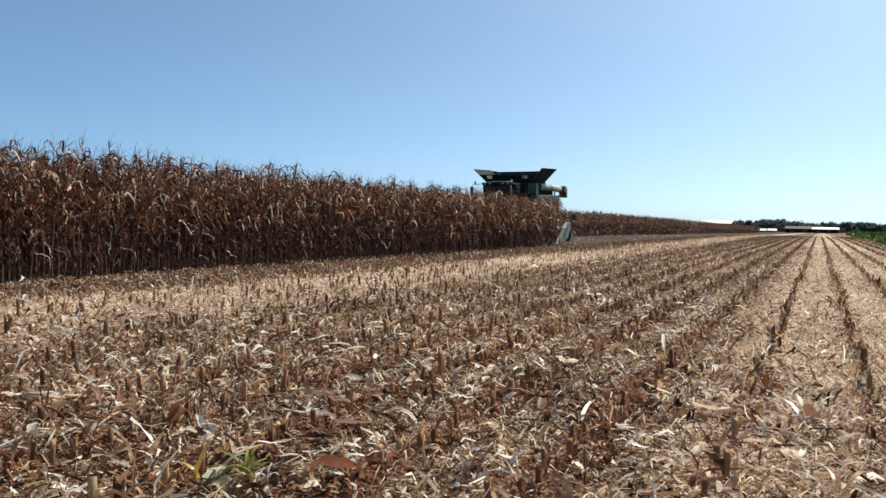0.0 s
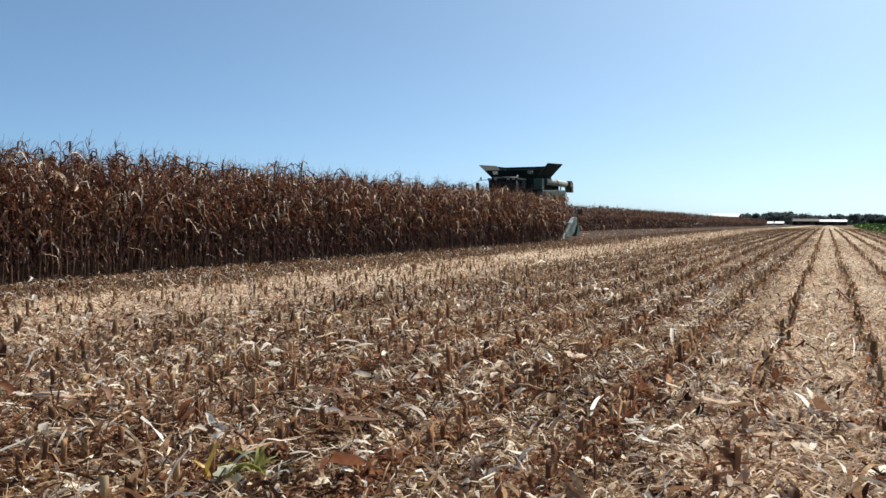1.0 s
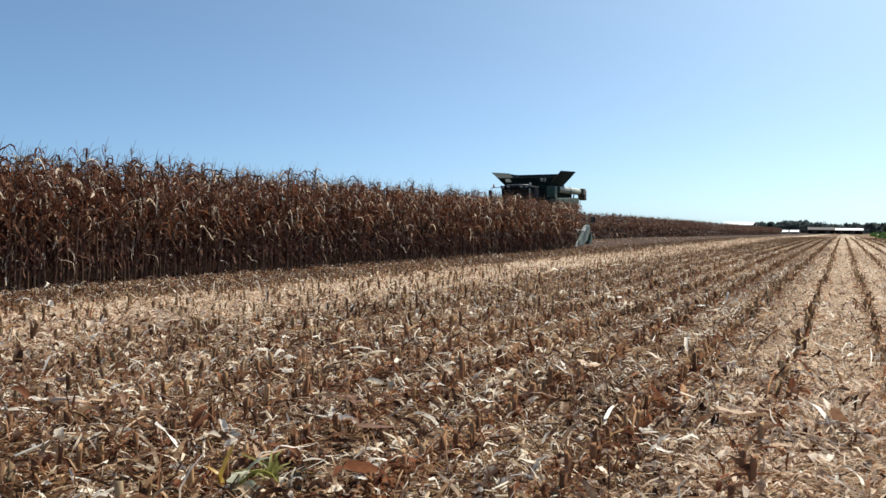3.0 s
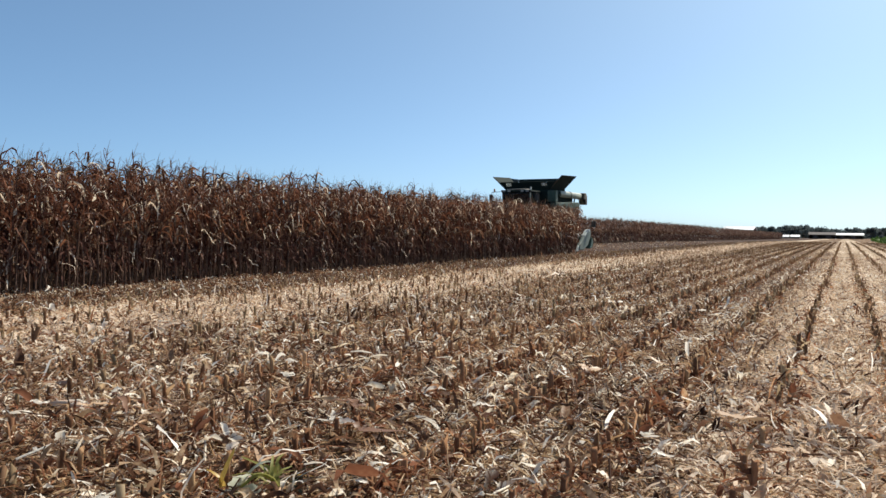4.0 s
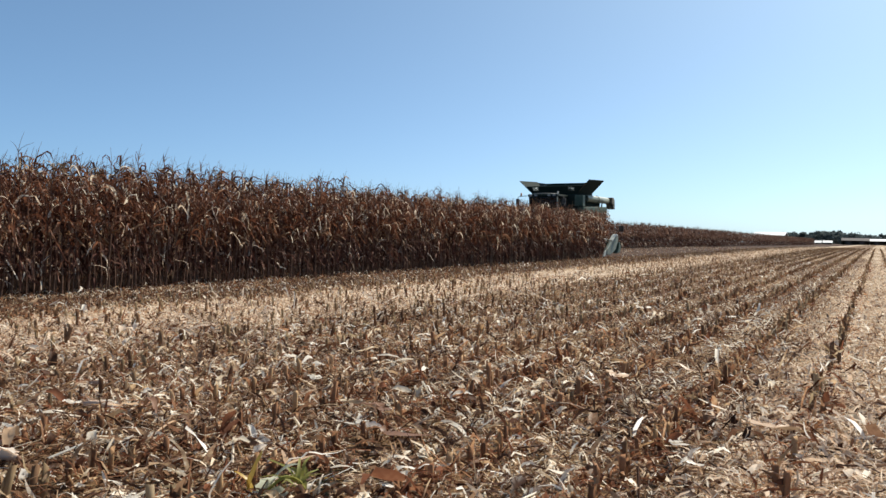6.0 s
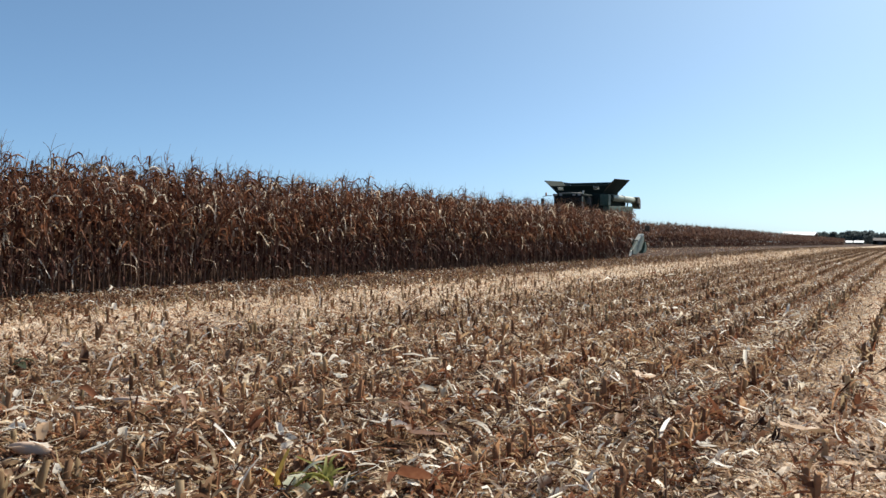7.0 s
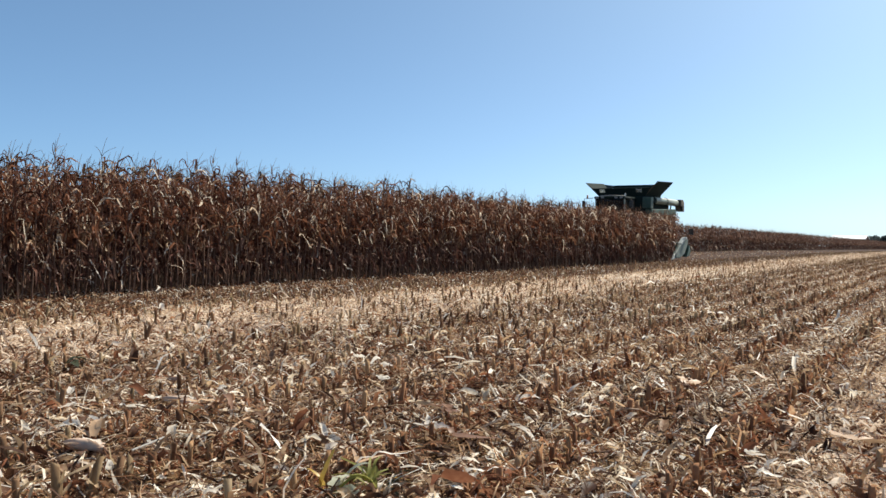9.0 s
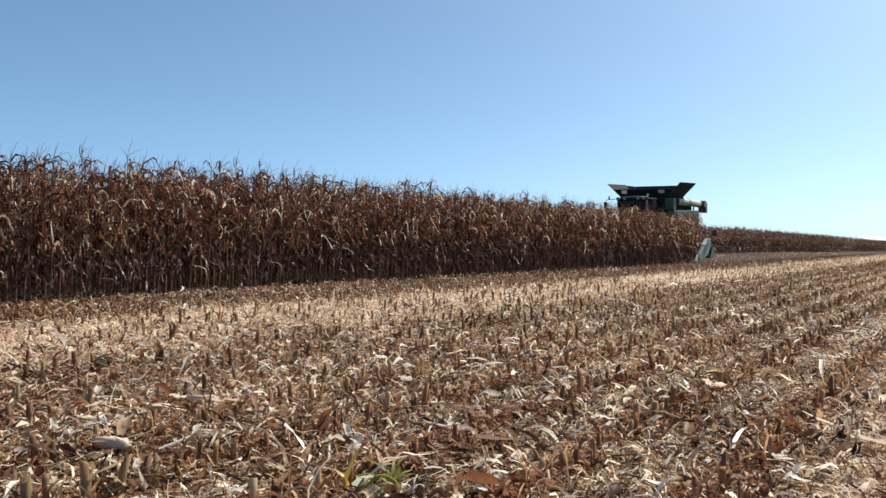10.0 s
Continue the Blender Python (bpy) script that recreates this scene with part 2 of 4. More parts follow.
# ---- ground ----
def relief(x, y):
    """Low ridges along the rows and small unevenness."""
    fade = np.exp(-np.hypot(x, y) / 40.0)
    fall = -0.0045 * np.clip(y - 90.0, 0, None)  # the land falls away gently
    return fall + (0.015 * np.cos((x - FIRST) * 2 * np.pi / ROW) + 0.012 * np.sin(x * 3.1 + np.sin(y * 0.7) * 2) * np.sin(y * 1.9 + x)) * fade


def build_ground():
    xs = np.concatenate([[-2500, -900, -300, -120, -60, -30], np.arange(-24, 14, 0.19), [16, 20, 30, 60, 120, 300, 900, 2500]])
    ys = np.concatenate([[-2500, -900, -300, -60, -15], np.arange(-4, 24, 0.25), np.arange(24, 80, 2.0), [90, 120, 160, 220, 300, 400, 700, 1300, 2500]])
    X, Y = np.meshgrid(xs, ys)
    v = np.stack([X.ravel(), Y.ravel(), relief(X, Y).ravel()], 1)
    nx, ny = len(xs), len(ys)
    i = (np.arange(ny - 1)[:, None] * nx + np.arange(nx - 1)[None]).ravel()
    f = np.stack([i, i + 1, i + nx + 1, i + nx], 1)
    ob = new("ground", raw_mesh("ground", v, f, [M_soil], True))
    tagged(ob, "brown soil strewn with straw after the harvest", "field", kind="structure")


build_ground()


# ---- standing corn ----
rng = np.random.default_rng(7)


def blade(r, length, width, rise, droop, segs, fold=0.35, twist=0.0, crinkle=0.3):
    """A dry corn leaf leaving the stalk along +x: rises, arches over and hangs, twisting on the way."""
    t = np.linspace(0, 1, segs)
    at = r.uniform(0.15, 0.6)
    ang = rise - droop / (1 + np.exp(-(t - at) / 0.11)) + r.normal(0, crinkle, segs)
    step = length / (segs - 1)
    x = np.concatenate([[0], np.cumsum(np.cos(ang[:-1]) * step)])
    z = np.concatenate([[0], np.cumsum(np.sin(ang[:-1]) * step)])
    bend = r.normal(0, 0.5) * crinkle / 0.3
    y = bend * length * 0.35 * t ** 2
    path = np.stack([x, y, z], 1)
    roll = twist * t
    nx, nz = -np.sin(ang), np.cos(ang)
    side = np.stack([nx * np.sin(roll), np.cos(roll), nz * np.sin(roll)], 1)
    up = np.stack([nx * np.cos(roll), -np.sin(roll), nz * np.cos(roll)], 1)
    w = width * np.clip(0.35 + 3.2 * t, 0, 1) * np.sqrt(np.clip(1.02 - t, 0, 1)) * (1 + r.normal(0, 0.12, segs))
    if fold:
        return strip(path, side, np.abs(w) + 0.002, fold, up)
    return flat_strip(path, side, np.abs(w) + 0.002)


def turned(piece, yaw, at):
    v, f = piece
    c, s = math.cos(yaw), math.sin(yaw)
    q = np.stack([v[:, 0] * c - v[:, 1] * s, v[:, 0] * s + v[:, 1] * c, v[:, 2]], 1) + at
    return q, f


def corn_parts(r, fine, leaf_count=9, broad=1.0):
    """Pieces of one dry maize plant about 2.7 m high: stalk, leaves, ear, tassel."""
    top = 2.30 + r.normal(0, 0.07)
    zz = np.linspace(0, top, 7 if fine else 4)
    lean = r.normal(0, 0.035, 2)
    wob = r.normal(0, 0.008, (len(zz), 2))
    wob[0] = 0
    line = np.stack([lean[0] * zz + wob[:, 0], lean[1] * zz + wob[:, 1], zz], 1)
    rad = np.interp(zz, [0, 1.0, top], [0.0135, 0.011, 0.005])
    stalk = tube(line, rad, 6 if fine else 3, False)

    def on(z):
        return np.array([np.interp(z, zz, line[:, 0]), np.interp(z, zz, line[:, 1]), z])

    leaves, low = [], []
    turn = r.uniform(0, 6.28)
    n = 19 if fine else leaf_count
    for k in range(n):
        z = min(top - 0.02, 0.3 + (top - 0.26) * ((k + 0.4) / n) ** 0.68 + r.normal(0, 0.03))
        high = z / top + r.normal(0, 0.08)
        yaw = turn + k * math.pi + r.normal(0, 0.6)
        if high > 0.8:  # upper leaves blown over to one side
            length, rise, droop = r.uniform(0.34, 0.58), r.uniform(0.9, 1.45), r.uniform(2.0, 3.1)
            yaw = WIND + r.normal(0, 0.85)
        elif high > 0.46:
            length, rise, droop = r.uniform(0.4, 0.7), r.uniform(0.8, 1.4), r.uniform(2.4, 3.05)
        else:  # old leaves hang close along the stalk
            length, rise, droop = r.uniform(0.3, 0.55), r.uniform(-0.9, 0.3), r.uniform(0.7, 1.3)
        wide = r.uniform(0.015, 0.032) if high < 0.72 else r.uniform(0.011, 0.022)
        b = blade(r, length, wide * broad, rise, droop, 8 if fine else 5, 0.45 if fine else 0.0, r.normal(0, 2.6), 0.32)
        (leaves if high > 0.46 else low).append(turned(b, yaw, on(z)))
    z = r.uniform(1.0, 1.25)
    yaw = turn + r.uniform(0, 6.28)
    hang = r.uniform(-0.6, 1.1)
    d = np.array([math.cos(hang) * 0.6, 0, math.sin(hang)])
    d /= np.linalg.norm(d)
    u = np.linspace(0, 0.24, 6 if fine else 4)
    p = u[:, None] * d[None]
    ear = turned(tube(p, 0.027 * np.sqrt(np.clip(np.interp(u, [0, 0.05, 0.15, 0.24], [0.2, 0.9, 0.85, 0.06]), 0, 1)), 7 if fine else 3, False), yaw, on(z))
    tassel = []
    base = on(top)
    for k in range(4 if fine else 2):
        a = r.uniform(0, 6.28)
        out = 0.05 if k == 0 else r.uniform(0.3, 1.0)
        ln = r.uniform(0.16, 0.3) if k else 0.34
        t = np.linspace(0, 1, 4 if fine else 3)
        p = np.stack([np.cos(a) * out * ln * t ** 1.4, np.sin(a) * out * ln * t ** 1.4, ln * (t - 0.35 * out * t ** 2)], 1)
        p[:, :2] += np.array([math.cos(WIND), math.sin(WIND)]) * (0.3 * ln * t ** 1.5)[:, None]
        tv, tf = tube(p, np.linspace(0.0046, 0.0024, len(t)), 3, False)
        tassel.append((tv + base, tf))
    return stalk, leaves, low, ear, joined(tassel)


WIND = radians(100)  # the way the tops lean


FINE = [corn_parts(np.random.default_rng(100 + k), True) for k in range(18)]
FAR = [corn_parts(np.random.default_rng(250 + k), False, 8, 2.6) for k in range(8)]
PLAIN = [corn_parts(np.random.default_rng(200 + k), False, 11, 1.8) for k in range(8)]


def row_places(x0, y0, y1, gap, r):
    n = int((y1 - y0) / gap)
    y = y0 + (np.arange(n) + r.uniform(-0.3, 0.3, n)) * gap
    x = x0 + r.normal(0, 0.035, n)
    if x0 < -10.5:  # the rows drift a little where the planter turned in
        x = x + 0.62 / (1 + np.exp((y - 9.5) / 1.2))
    return np.stack([x, y, relief(x, y) - 0.02], 1)


def stature(y):
    """Plants stay a little shorter towards the headland."""
    return 1.0 - 0.08 / (1 + np.exp((y - 10.0) / 1.8))


def corn_stand(name, kinds, places, r, label, shrink=1.0, leaf=None):
    """Plants that nobody could count: one object with stalks, leaves, ears and tassels."""
    n = len(places)
    which = r.integers(0, len(kinds), n)
    yaw = r.normal(0, 0.6, n)
    size = r.normal(1.06, 0.045, n) * shrink * stature(places[:, 1])
    tilt = r.normal(0, 0.03, (n, 2))
    groups = []
    for get in (lambda k: k[0], lambda k: joined(k[1]), lambda k: joined(k[2]), lambda k: k[3], lambda k: k[4]):
        groups.append(scatter([get(k) for k in kinds], which, places, yaw, size, tilt))
    v, f = joined(groups)
    mi = np.concatenate([np.full(len(g[1]), i) for i, g in enumerate(groups)])
    ob = new(name, raw_mesh(name, v, f, [M_stalk, leaf or M_leaf, M_old_shaded, M_husk, M_tassel], False, mi))
    return tagged(ob, label, "corn", kind="stuff")


def build_corn():
    r = np.random.default_rng(11)
    # plants nearest to the path, each a thing with its own parts
    kinds = []
    for stalk, leaves, low, ear, tassel in FINE:
        meshes = [("stalk", raw_mesh("stalk", *stalk, [M_stalk], True))]
        meshes += [("leaf", raw_mesh("leaf", *lf, [M_leaf_part])) for lf in leaves]
        meshes += [("leaf", raw_mesh("leaf", *lf, [M_old_shaded_part])) for lf in low]
        meshes += [("ear", raw_mesh("ear", *ear, [M_husk], True)), ("tassel", raw_mesh("tassel", *tassel, [M_tassel]))]
        kinds.append(meshes)
    y0, y1 = 5.4, 23.6
    for row in range(2):
        for x, y, z in row_places(EDGE - row * ROW, y0, y1, 0.14, r):
            s = r.normal(1.06, 0.045) * stature(y)
            m = pose(x, y, z, r.normal(0, 2), r.normal(0, 2), r.normal(0, 35)) @ Matrix.Scale(s, 4)
            plant = empty("corn_plant", m)
            tagged(plant, "dry brown maize plant standing at the uncut field edge", "corn plant", "standing corn at the edge")
            for name, me in kinds[r.integers(0, len(kinds))]:
                ob = new(name, me)
                ob.parent = plant
    near = [row_places(EDGE - k * ROW, -3.0, y0, 0.16, r) for k in (0, 1)]
    near += [row_places(EDGE - k * ROW, y1, end, 0.145, r) for k, end in ((0, TIP - 0.7), (1, CUT))]
    corn_stand("standing_corn", FINE, np.concatenate(near), r, "dense dry brown maize waiting to be harvested")
    deep = [row_places(EDGE - k * ROW, -3.0, CUT, 0.17 if k < 7 else 0.24, r) for k in range(2, 12)]
    corn_stand("standing_corn", PLAIN, np.concatenate(deep), r, "inner rows of dry brown maize")
    beyond = [row_places(EDGE - k * ROW, -3.0, 45.0, 0.34, r) for k in range(12, 17)]
    beyond += [row_places(EDGE - k * ROW, 45.0, 62.0, 0.2, r) for k in range(12, 18)]
    corn_stand("standing_corn", PLAIN, np.concatenate(beyond), r, "dry maize left standing beside the harvester", 1.0)
    beyond = [row_places(EDGE - k * ROW, 62.0, 150.0, 0.3, r) for k in range(12, 17)]
    beyond += [row_places(EDGE - k * ROW, 150.0, 345.0, 0.6, r) for k in range(12, 16)]
    corn_stand("standing_corn", FAR, np.concatenate(beyond), r, "dry maize left standing behind the harvester", 1.03, M_leaf_far)


build_corn()


# ---- stubble ----
def stub_piece(r):
    h = r.uniform(0.10, 0.18)
    z = np.array([0, h * 0.5, h])
    lean = r.normal(0, 0.07, 2)
    p = np.stack([lean[0] * z, lean[1] * z, z], 1)
    v, f = tube(p, np.array([0.0175, 0.015, 0.0165]), 6, True)
    v[-7:, 2] += r.normal(0, 0.018, 7)
    v[-7:, :2] += r.normal(0, 0.003, (7, 2))
    pieces = [(v, f)]
    for _ in range(r.integers(2, 4)):
        b = blade(r, r.uniform(0.08, 0.2), r.uniform(0.007, 0.015), r.uniform(1.2, 1.6), r.uniform(0.2, 1.5), 4, 0.0, r.normal(0, 1))
        pieces.append(turned(b, r.uniform(0, 6.28), np.array([0, 0, r.uniform(0.01, 0.08)])))
    return pieces


STUBS = [stub_piece(np.random.default_rng(300 + k)) for k in range(12)]


def build_stubble():
    r = np.random.default_rng(21)
    kinds = []
    for pcs in STUBS:
        kinds.append([("stem", raw_mesh("stem", *pcs[0], [M_stub_one]))] + [("sheath", raw_mesh("sheath", *b, [M_stub_one])) for b in pcs[1:]])
    rest = []
    count = 0
    for k in range(-16, 14):
        x0 = FIRST + k * ROW
        y_end = 150.0 if k < 8 else 60.0
        for x, y, z in row_places(x0, -8.0, y_end, 0.125, r):
            flat = x > -0.6 or abs(x + 8.6) < 1.6  # driven over or buried in chaff
            if r.random() < (0.45 if flat else 0.06) or x > 2.5 + 0.12 * y:
                continue
            if count < 280 and -4.4 < x < 0.6 and 2.4 < y < 9.4:
                ob = empty("corn_stub", pose(x, y, z, 0, 0, r.uniform(0, 360)) @ Matrix.Scale(r.normal(1.0, 0.15), 4))
                tagged(ob, "cut brown maize stub rooted in the soil", "stubble", "corn stubs in rows")
                for name, me in kinds[r.integers(0, len(kinds))]:
                    new(name, me).parent = ob
                count += 1
            else:
                rest.append((x, y, z))
    rest = np.array(rest)
    far = rest[rest[:, 1] > 20.0]
    rest = rest[rest[:, 1] <= 20.0]
    n = len(far)
    plain = [tube(np.array([[0, 0, 0], [0.02 * math.cos(a), 0.02 * math.sin(a), h]]), [0.014, 0.013], 4, False) for a, h in ((0, 0.13), (2, 0.17), (4, 0.1))]
    v, f = scatter(plain, r.integers(0, 3, n), far, r.uniform(0, 6.28, n), r.normal(1.0, 0.17, n), r.normal(0, 0.05, (n, 2)))
    tagged(new("stubble", raw_mesh("stubble", v, f, [M_stub])), "distant rows of cut brown maize stubs", "stubble", kind="stuff")
    n = len(rest)
    v, f = scatter([joined(p) for p in STUBS], r.integers(0, len(STUBS), n), rest, r.uniform(0, 6.28, n), r.normal(1.0, 0.17, n) * np.where(rest[:, 0] < -10.4, 0.72, 1.0), r.normal(0, 0.06, (n, 2)))
    tagged(new("stubble", raw_mesh("stubble", v, f, [M_stub])), "rows of cut brown maize stubs", "stubble", kind="stuff")


build_stubble()


# ---- litter ----
def litter_pieces(r, segs=4):
    out = []
    for k in range(22):  # leaf shreds, narrow and broad
        b = blade(r, r.uniform(0.05, 0.18), r.uniform(0.0018, 0.0045) if k < 16 else r.uniform(0.005, 0.009), r.uniform(0.0, 0.8), r.uniform(0.3, 1.6), segs, 0.0, r.normal(0, 1.3), 0.3)
        v = b[0] - [b[0][:, 0].mean(), 0, b[0][:, 2].min() - 0.002]
        out.append((v, b[1]))
    for k in range(5):  # split stalk bits
        ln = r.uniform(0.04, 0.16)
        p = np.stack([np.linspace(-ln / 2, ln / 2, 2), r.normal(0, 0.004, 2), 0.007 + np.linspace(0, r.uniform(0, 0.05), 2)], 1)
        out.append(tube(p, np.full(2, r.uniform(0.003, 0.007)), 4, False))
    for k in range(7):  # small torn flakes
        b = blade(r, r.uniform(0.025, 0.055), r.uniform(0.006, 0.012), r.uniform(0.0, 0.9), r.uniform(0.2, 1.2), 3, 0.0, r.normal(0, 0.8), 0.3)
        v = b[0] - [b[0][:, 0].mean(), 0, b[0][:, 2].min() - 0.002]
        out.append((v, b[1]))
    for k in range(4):  # husks
        b = blade(r, r.uniform(0.06, 0.12), r.uniform(0.01, 0.019), r.uniform(0.2, 0.8), r.uniform(0.8, 1.8), 4, 0.5, r.normal(0, 0.5))
        v = b[0] - [b[0][:, 0].mean(), 0, b[0][:, 2].min() - 0.002]
        out.append((v, b[1]))
    return out


LITTER = litter_pieces(np.random.default_rng(31), 4)
LITTER_FAR = litter_pieces(np.random.default_rng(32), 3)


def litter(name, zones, r, material, label, band=None, pile=0.042, tip=0.33):
    pts, sizes = [], []
    for x0, x1, y0, y1, density, size in zones:
        n = int((x1 - x0) * (y1 - y0) * density)
        x, y = r.uniform(x0, x1, n), r.uniform(y0, y1, n)
        edge = r.normal(0, 0.45, n)  # the dense litter thins out unevenly
        keep = np.ones(n, bool) if density < 130 and y0 < 5 else (x + edge < 1.5 + 0.11 * y) & (x + edge > -2.8 * y - 1.5) & (np.hypot(x, y) + edge > 2.0)
        if band is not None:
            keep &= r.random(n) < band(x, y)
        x, y = x[keep], y[keep]
        heap = 0.25 + 1.5 * np.clip(0.5 + 0.5 * np.sin(x * 9.0 + 3 * np.sin(y * 2.3)) * np.sin(y * 7.0 + 2.5 * np.sin(x * 3.1)), 0, 1)
        pts.append(np.stack([x, y, relief(x, y) + r.uniform(0, pile, len(x)) * heap], 1))
        sizes.append(r.lognormal(0, 0.3, len(x)) * size)
    pts, sizes = np.concatenate(pts), np.concatenate(sizes)
    sets = []
    for shapes, use in ((LITTER, pts[:, 1] < 7.0), (LITTER_FAR, pts[:, 1] >= 7.0)):
        n = int(use.sum())
        sets.append(scatter(shapes, r.integers(0, len(shapes), n), pts[use], r.uniform(0, 6.28, n), sizes[use], r.normal(0, tip, (n, 2))))
    v, f = joined(sets)
    return tagged(new(name, raw_mesh(name, v, f, [material])), label, "straw", kind="stuff")


ZONES = [(-12.0, 6.0, -7.0, 6.9, 80, 1.0), (-8.0, 2.0, 0.8, 7.0, 1500, 0.8), (-14.0, -8.0, 1.8, 7.0, 600, 0.9), (-14.0, 3.0, 7.0, 12.0, 470, 0.9), (-14.0, 4.0, 12.0, 22.0, 230, 0.9), (-14.0, 6.0, 22.0, 45.0, 75, 1.0), (-23.0, 10.0, 45.0, 110.0, 8, 1.2)]


def between_rows(x):
    """Litter gathers between the rows of stubs."""
    return 0.6 + 0.4 * np.cos((x - FIRST - ROW / 2) * 2 * np.pi / ROW)


def swath(x, y):
    """Where the harvester's spreader left the pale chaff thickest."""
    a = np.exp(-((x + 8.3 + 0.25 * np.sin(y * 0.3)) / 1.6) ** 4)
    c = 1 / (1 + np.exp(-(x + 0.85) / 0.17))
    return np.clip(0.75 * a + 0.92 * c + (0.06 + 0.17 / (1 + np.exp((x + 3.7 + 0.3 * np.sin(y * 1.1)) / 0.3))) * (x > -10.4), 0.02, 1)


litter("leaf_litter", ZONES, np.random.default_rng(41), M_straw, "shredded brown and straw-coloured maize leaves on the soil", lambda x, y: (1.0 - 0.72 * swath(x, y)) * between_rows(x) * np.where(x < -10.6, 0.6, 1.0))
litter("chaff", [(a, b, c, d, n * 0.84, s * 0.82) for a, b, c, d, n, s in ZONES + [(-11.0, -6.5, 45.0, 160.0, 28, 1.9)]], np.random.default_rng(42), M_chaff, "pale chaff spread in strips by the harvester", swath)


litter("husk_scraps", [(-8.0, 2.0, 0.8, 7.0, 134, 0.85), (-14.0, 3.0, 7.0, 14.0, 131, 0.8), (-14.0, 4.0, 14.0, 30.0, 25, 1.0)], np.random.default_rng(44), M_pale, "small white scraps of husk scattered over the stubble", lambda x, y: np.full(len(x), 0.12), 0.075)


def on_rows(x, y):
    """Torn sheaths and roots that stay caught along the rows of stubs."""
    d = (x - FIRST + ROW / 2) % ROW - ROW / 2
    return np.exp(-(d / 0.17) ** 2) * np.where(x < -4.0, 0.6, 1.0) * np.where((x > -0.95) | (np.abs(x + 8.6) < 1.6), 0.7, np.where(x < -11.2, 1.25, 1.0))


litter("row_trash", [(a, b, c, d, n * (0.62 if c < 12 else 1.05), s * 0.8) for a, b, c, d, n, s in ZONES], np.random.default_rng(43), M_red, "reddish-brown torn sheaths caught along the rows of stubs", on_rows, 0.06, 0.55)


# ---- combine harvester ----
M_green = painted("dusty_green_paint", (0.03, 0.07, 0.04), 0.4, dust=0.3, dusty=(0.17, 0.165, 0.13))
M_tank = painted("dark_tank_panel", (0.014, 0.023, 0.019), 0.8, dust=0.06, dusty=(0.05, 0.055, 0.05))
M_tank.node_tree.nodes["Principled BSDF"].inputs["Specular IOR Level"].default_value = 0.15
M_faded = painted("faded_divider_plastic", (0.07, 0.11, 0.085), 0.4, dust=0.3, dusty=(0.36, 0.35, 0.29))
M_black = painted("black_plastic", (0.018, 0.018, 0.018), 0.55, dust=0.2)
M_rubber = painted("tyre_rubber", (0.025, 0.024, 0.022), 0.8, dust=0.5)
M_yellow = painted("yellow_rim_paint", (0.55, 0.36, 0.02), 0.4, dust=0.25)
M_worn = painted("worn_pale_plastic", (0.42, 0.45, 0.40), 0.3, dust=0.3, dusty=(0.45, 0.42, 0.34))
M_steel = painted("dull_steel", (0.35, 0.34, 0.32), 0.4, 0.7, dust=0.25)
M_auger = painted("auger_tube_paint", (0.16, 0.2, 0.16), 0.35, dust=0.35, dusty=(0.30, 0.28, 0.22))


def pane_material(name, colour, through):
    m, nt, p, nodes, links = nodes_of(name)
    p.inputs["Base Color"].default_value = (*colour, 1)
    p.inputs["Roughness"].default_value = 0.08
    p.inputs["Transmission Weight"].default_value = through
    p.inputs["IOR"].default_value = 1.45
    n1 = nodes.new("ShaderNodeTexNoise")
    n1.inputs["Scale"].default_value, n1.inputs["Detail"].default_value = 6, 5
    r = nodes.new("ShaderNodeMapRange")
    r.inputs["To Min"].default_value, r.inputs["To Max"].default_value = 0.04, 0.3
    links.new(n1.outputs["Fac"], r.inputs["Value"])
    links.new(r.outputs[0], p.inputs["Roughness"])
    return m


M_glass = pane_material("tinted_cab_glass", (0.05, 0.06, 0.06), 0.7)
M_clear = pane_material("clear_tank_window", (0.92, 0.95, 0.95), 0.92)


def slab(name, corners, thick, mat, parent, bevel=0.0, label=""):
    """A plate from corner points in order, thickened along its normal."""
    bm = bmesh.new()
    a = [bm.verts.new(c) for c in corners]
    n = (Vector(corners[1]) - Vector(corners[0])).cross(Vector(corners[2]) - Vector(corners[1])).normalized() * thick
    b = [bm.verts.new(Vector(c) + n) for c in corners]
    bm.faces.new(a[::-1])
    bm.faces.new(b)
    k = len(a)
    for i in range(k):
        bm.faces.new((a[i], a[(i + 1) % k], b[(i + 1) % k], b[i]))
    bmesh.ops.recalc_face_normals(bm, faces=bm.faces)
    if bevel:
        bmesh.ops.bevel(bm, geom=list(bm.edges), offset=bevel, segments=2, affect="EDGES", profile=0.6)
    return part(name, bm, mat, parent, label)


def block(name, lo, hi, mat, parent, bevel=0.03, label="", top=None):
    """A bevelled block; top = (x0, x1, y0, y1) narrows or shifts its upper face."""
    x0, y0, z0 = lo
    x1, y1, z1 = hi
    tx0, tx1, ty0, ty1 = top or (x0, x1, y0, y1)
    bm = bmesh.new()
    bmesh.ops.create_cube(bm, size=1.0)
    for v in bm.verts:
        up = v.co.z > 0
        v.co = Vector(((tx0 if up else x0) if v.co.x < 0 else (tx1 if up else x1), (ty0 if up else y0) if v.co.y < 0 else (ty1 if up else y1), z1 if up else z0))
    if bevel:
        bmesh.ops.bevel(bm, geom=list(bm.edges), offset=bevel, segments=2, affect="EDGES", profile=0.6)
    return part(name, bm, mat, parent, label)


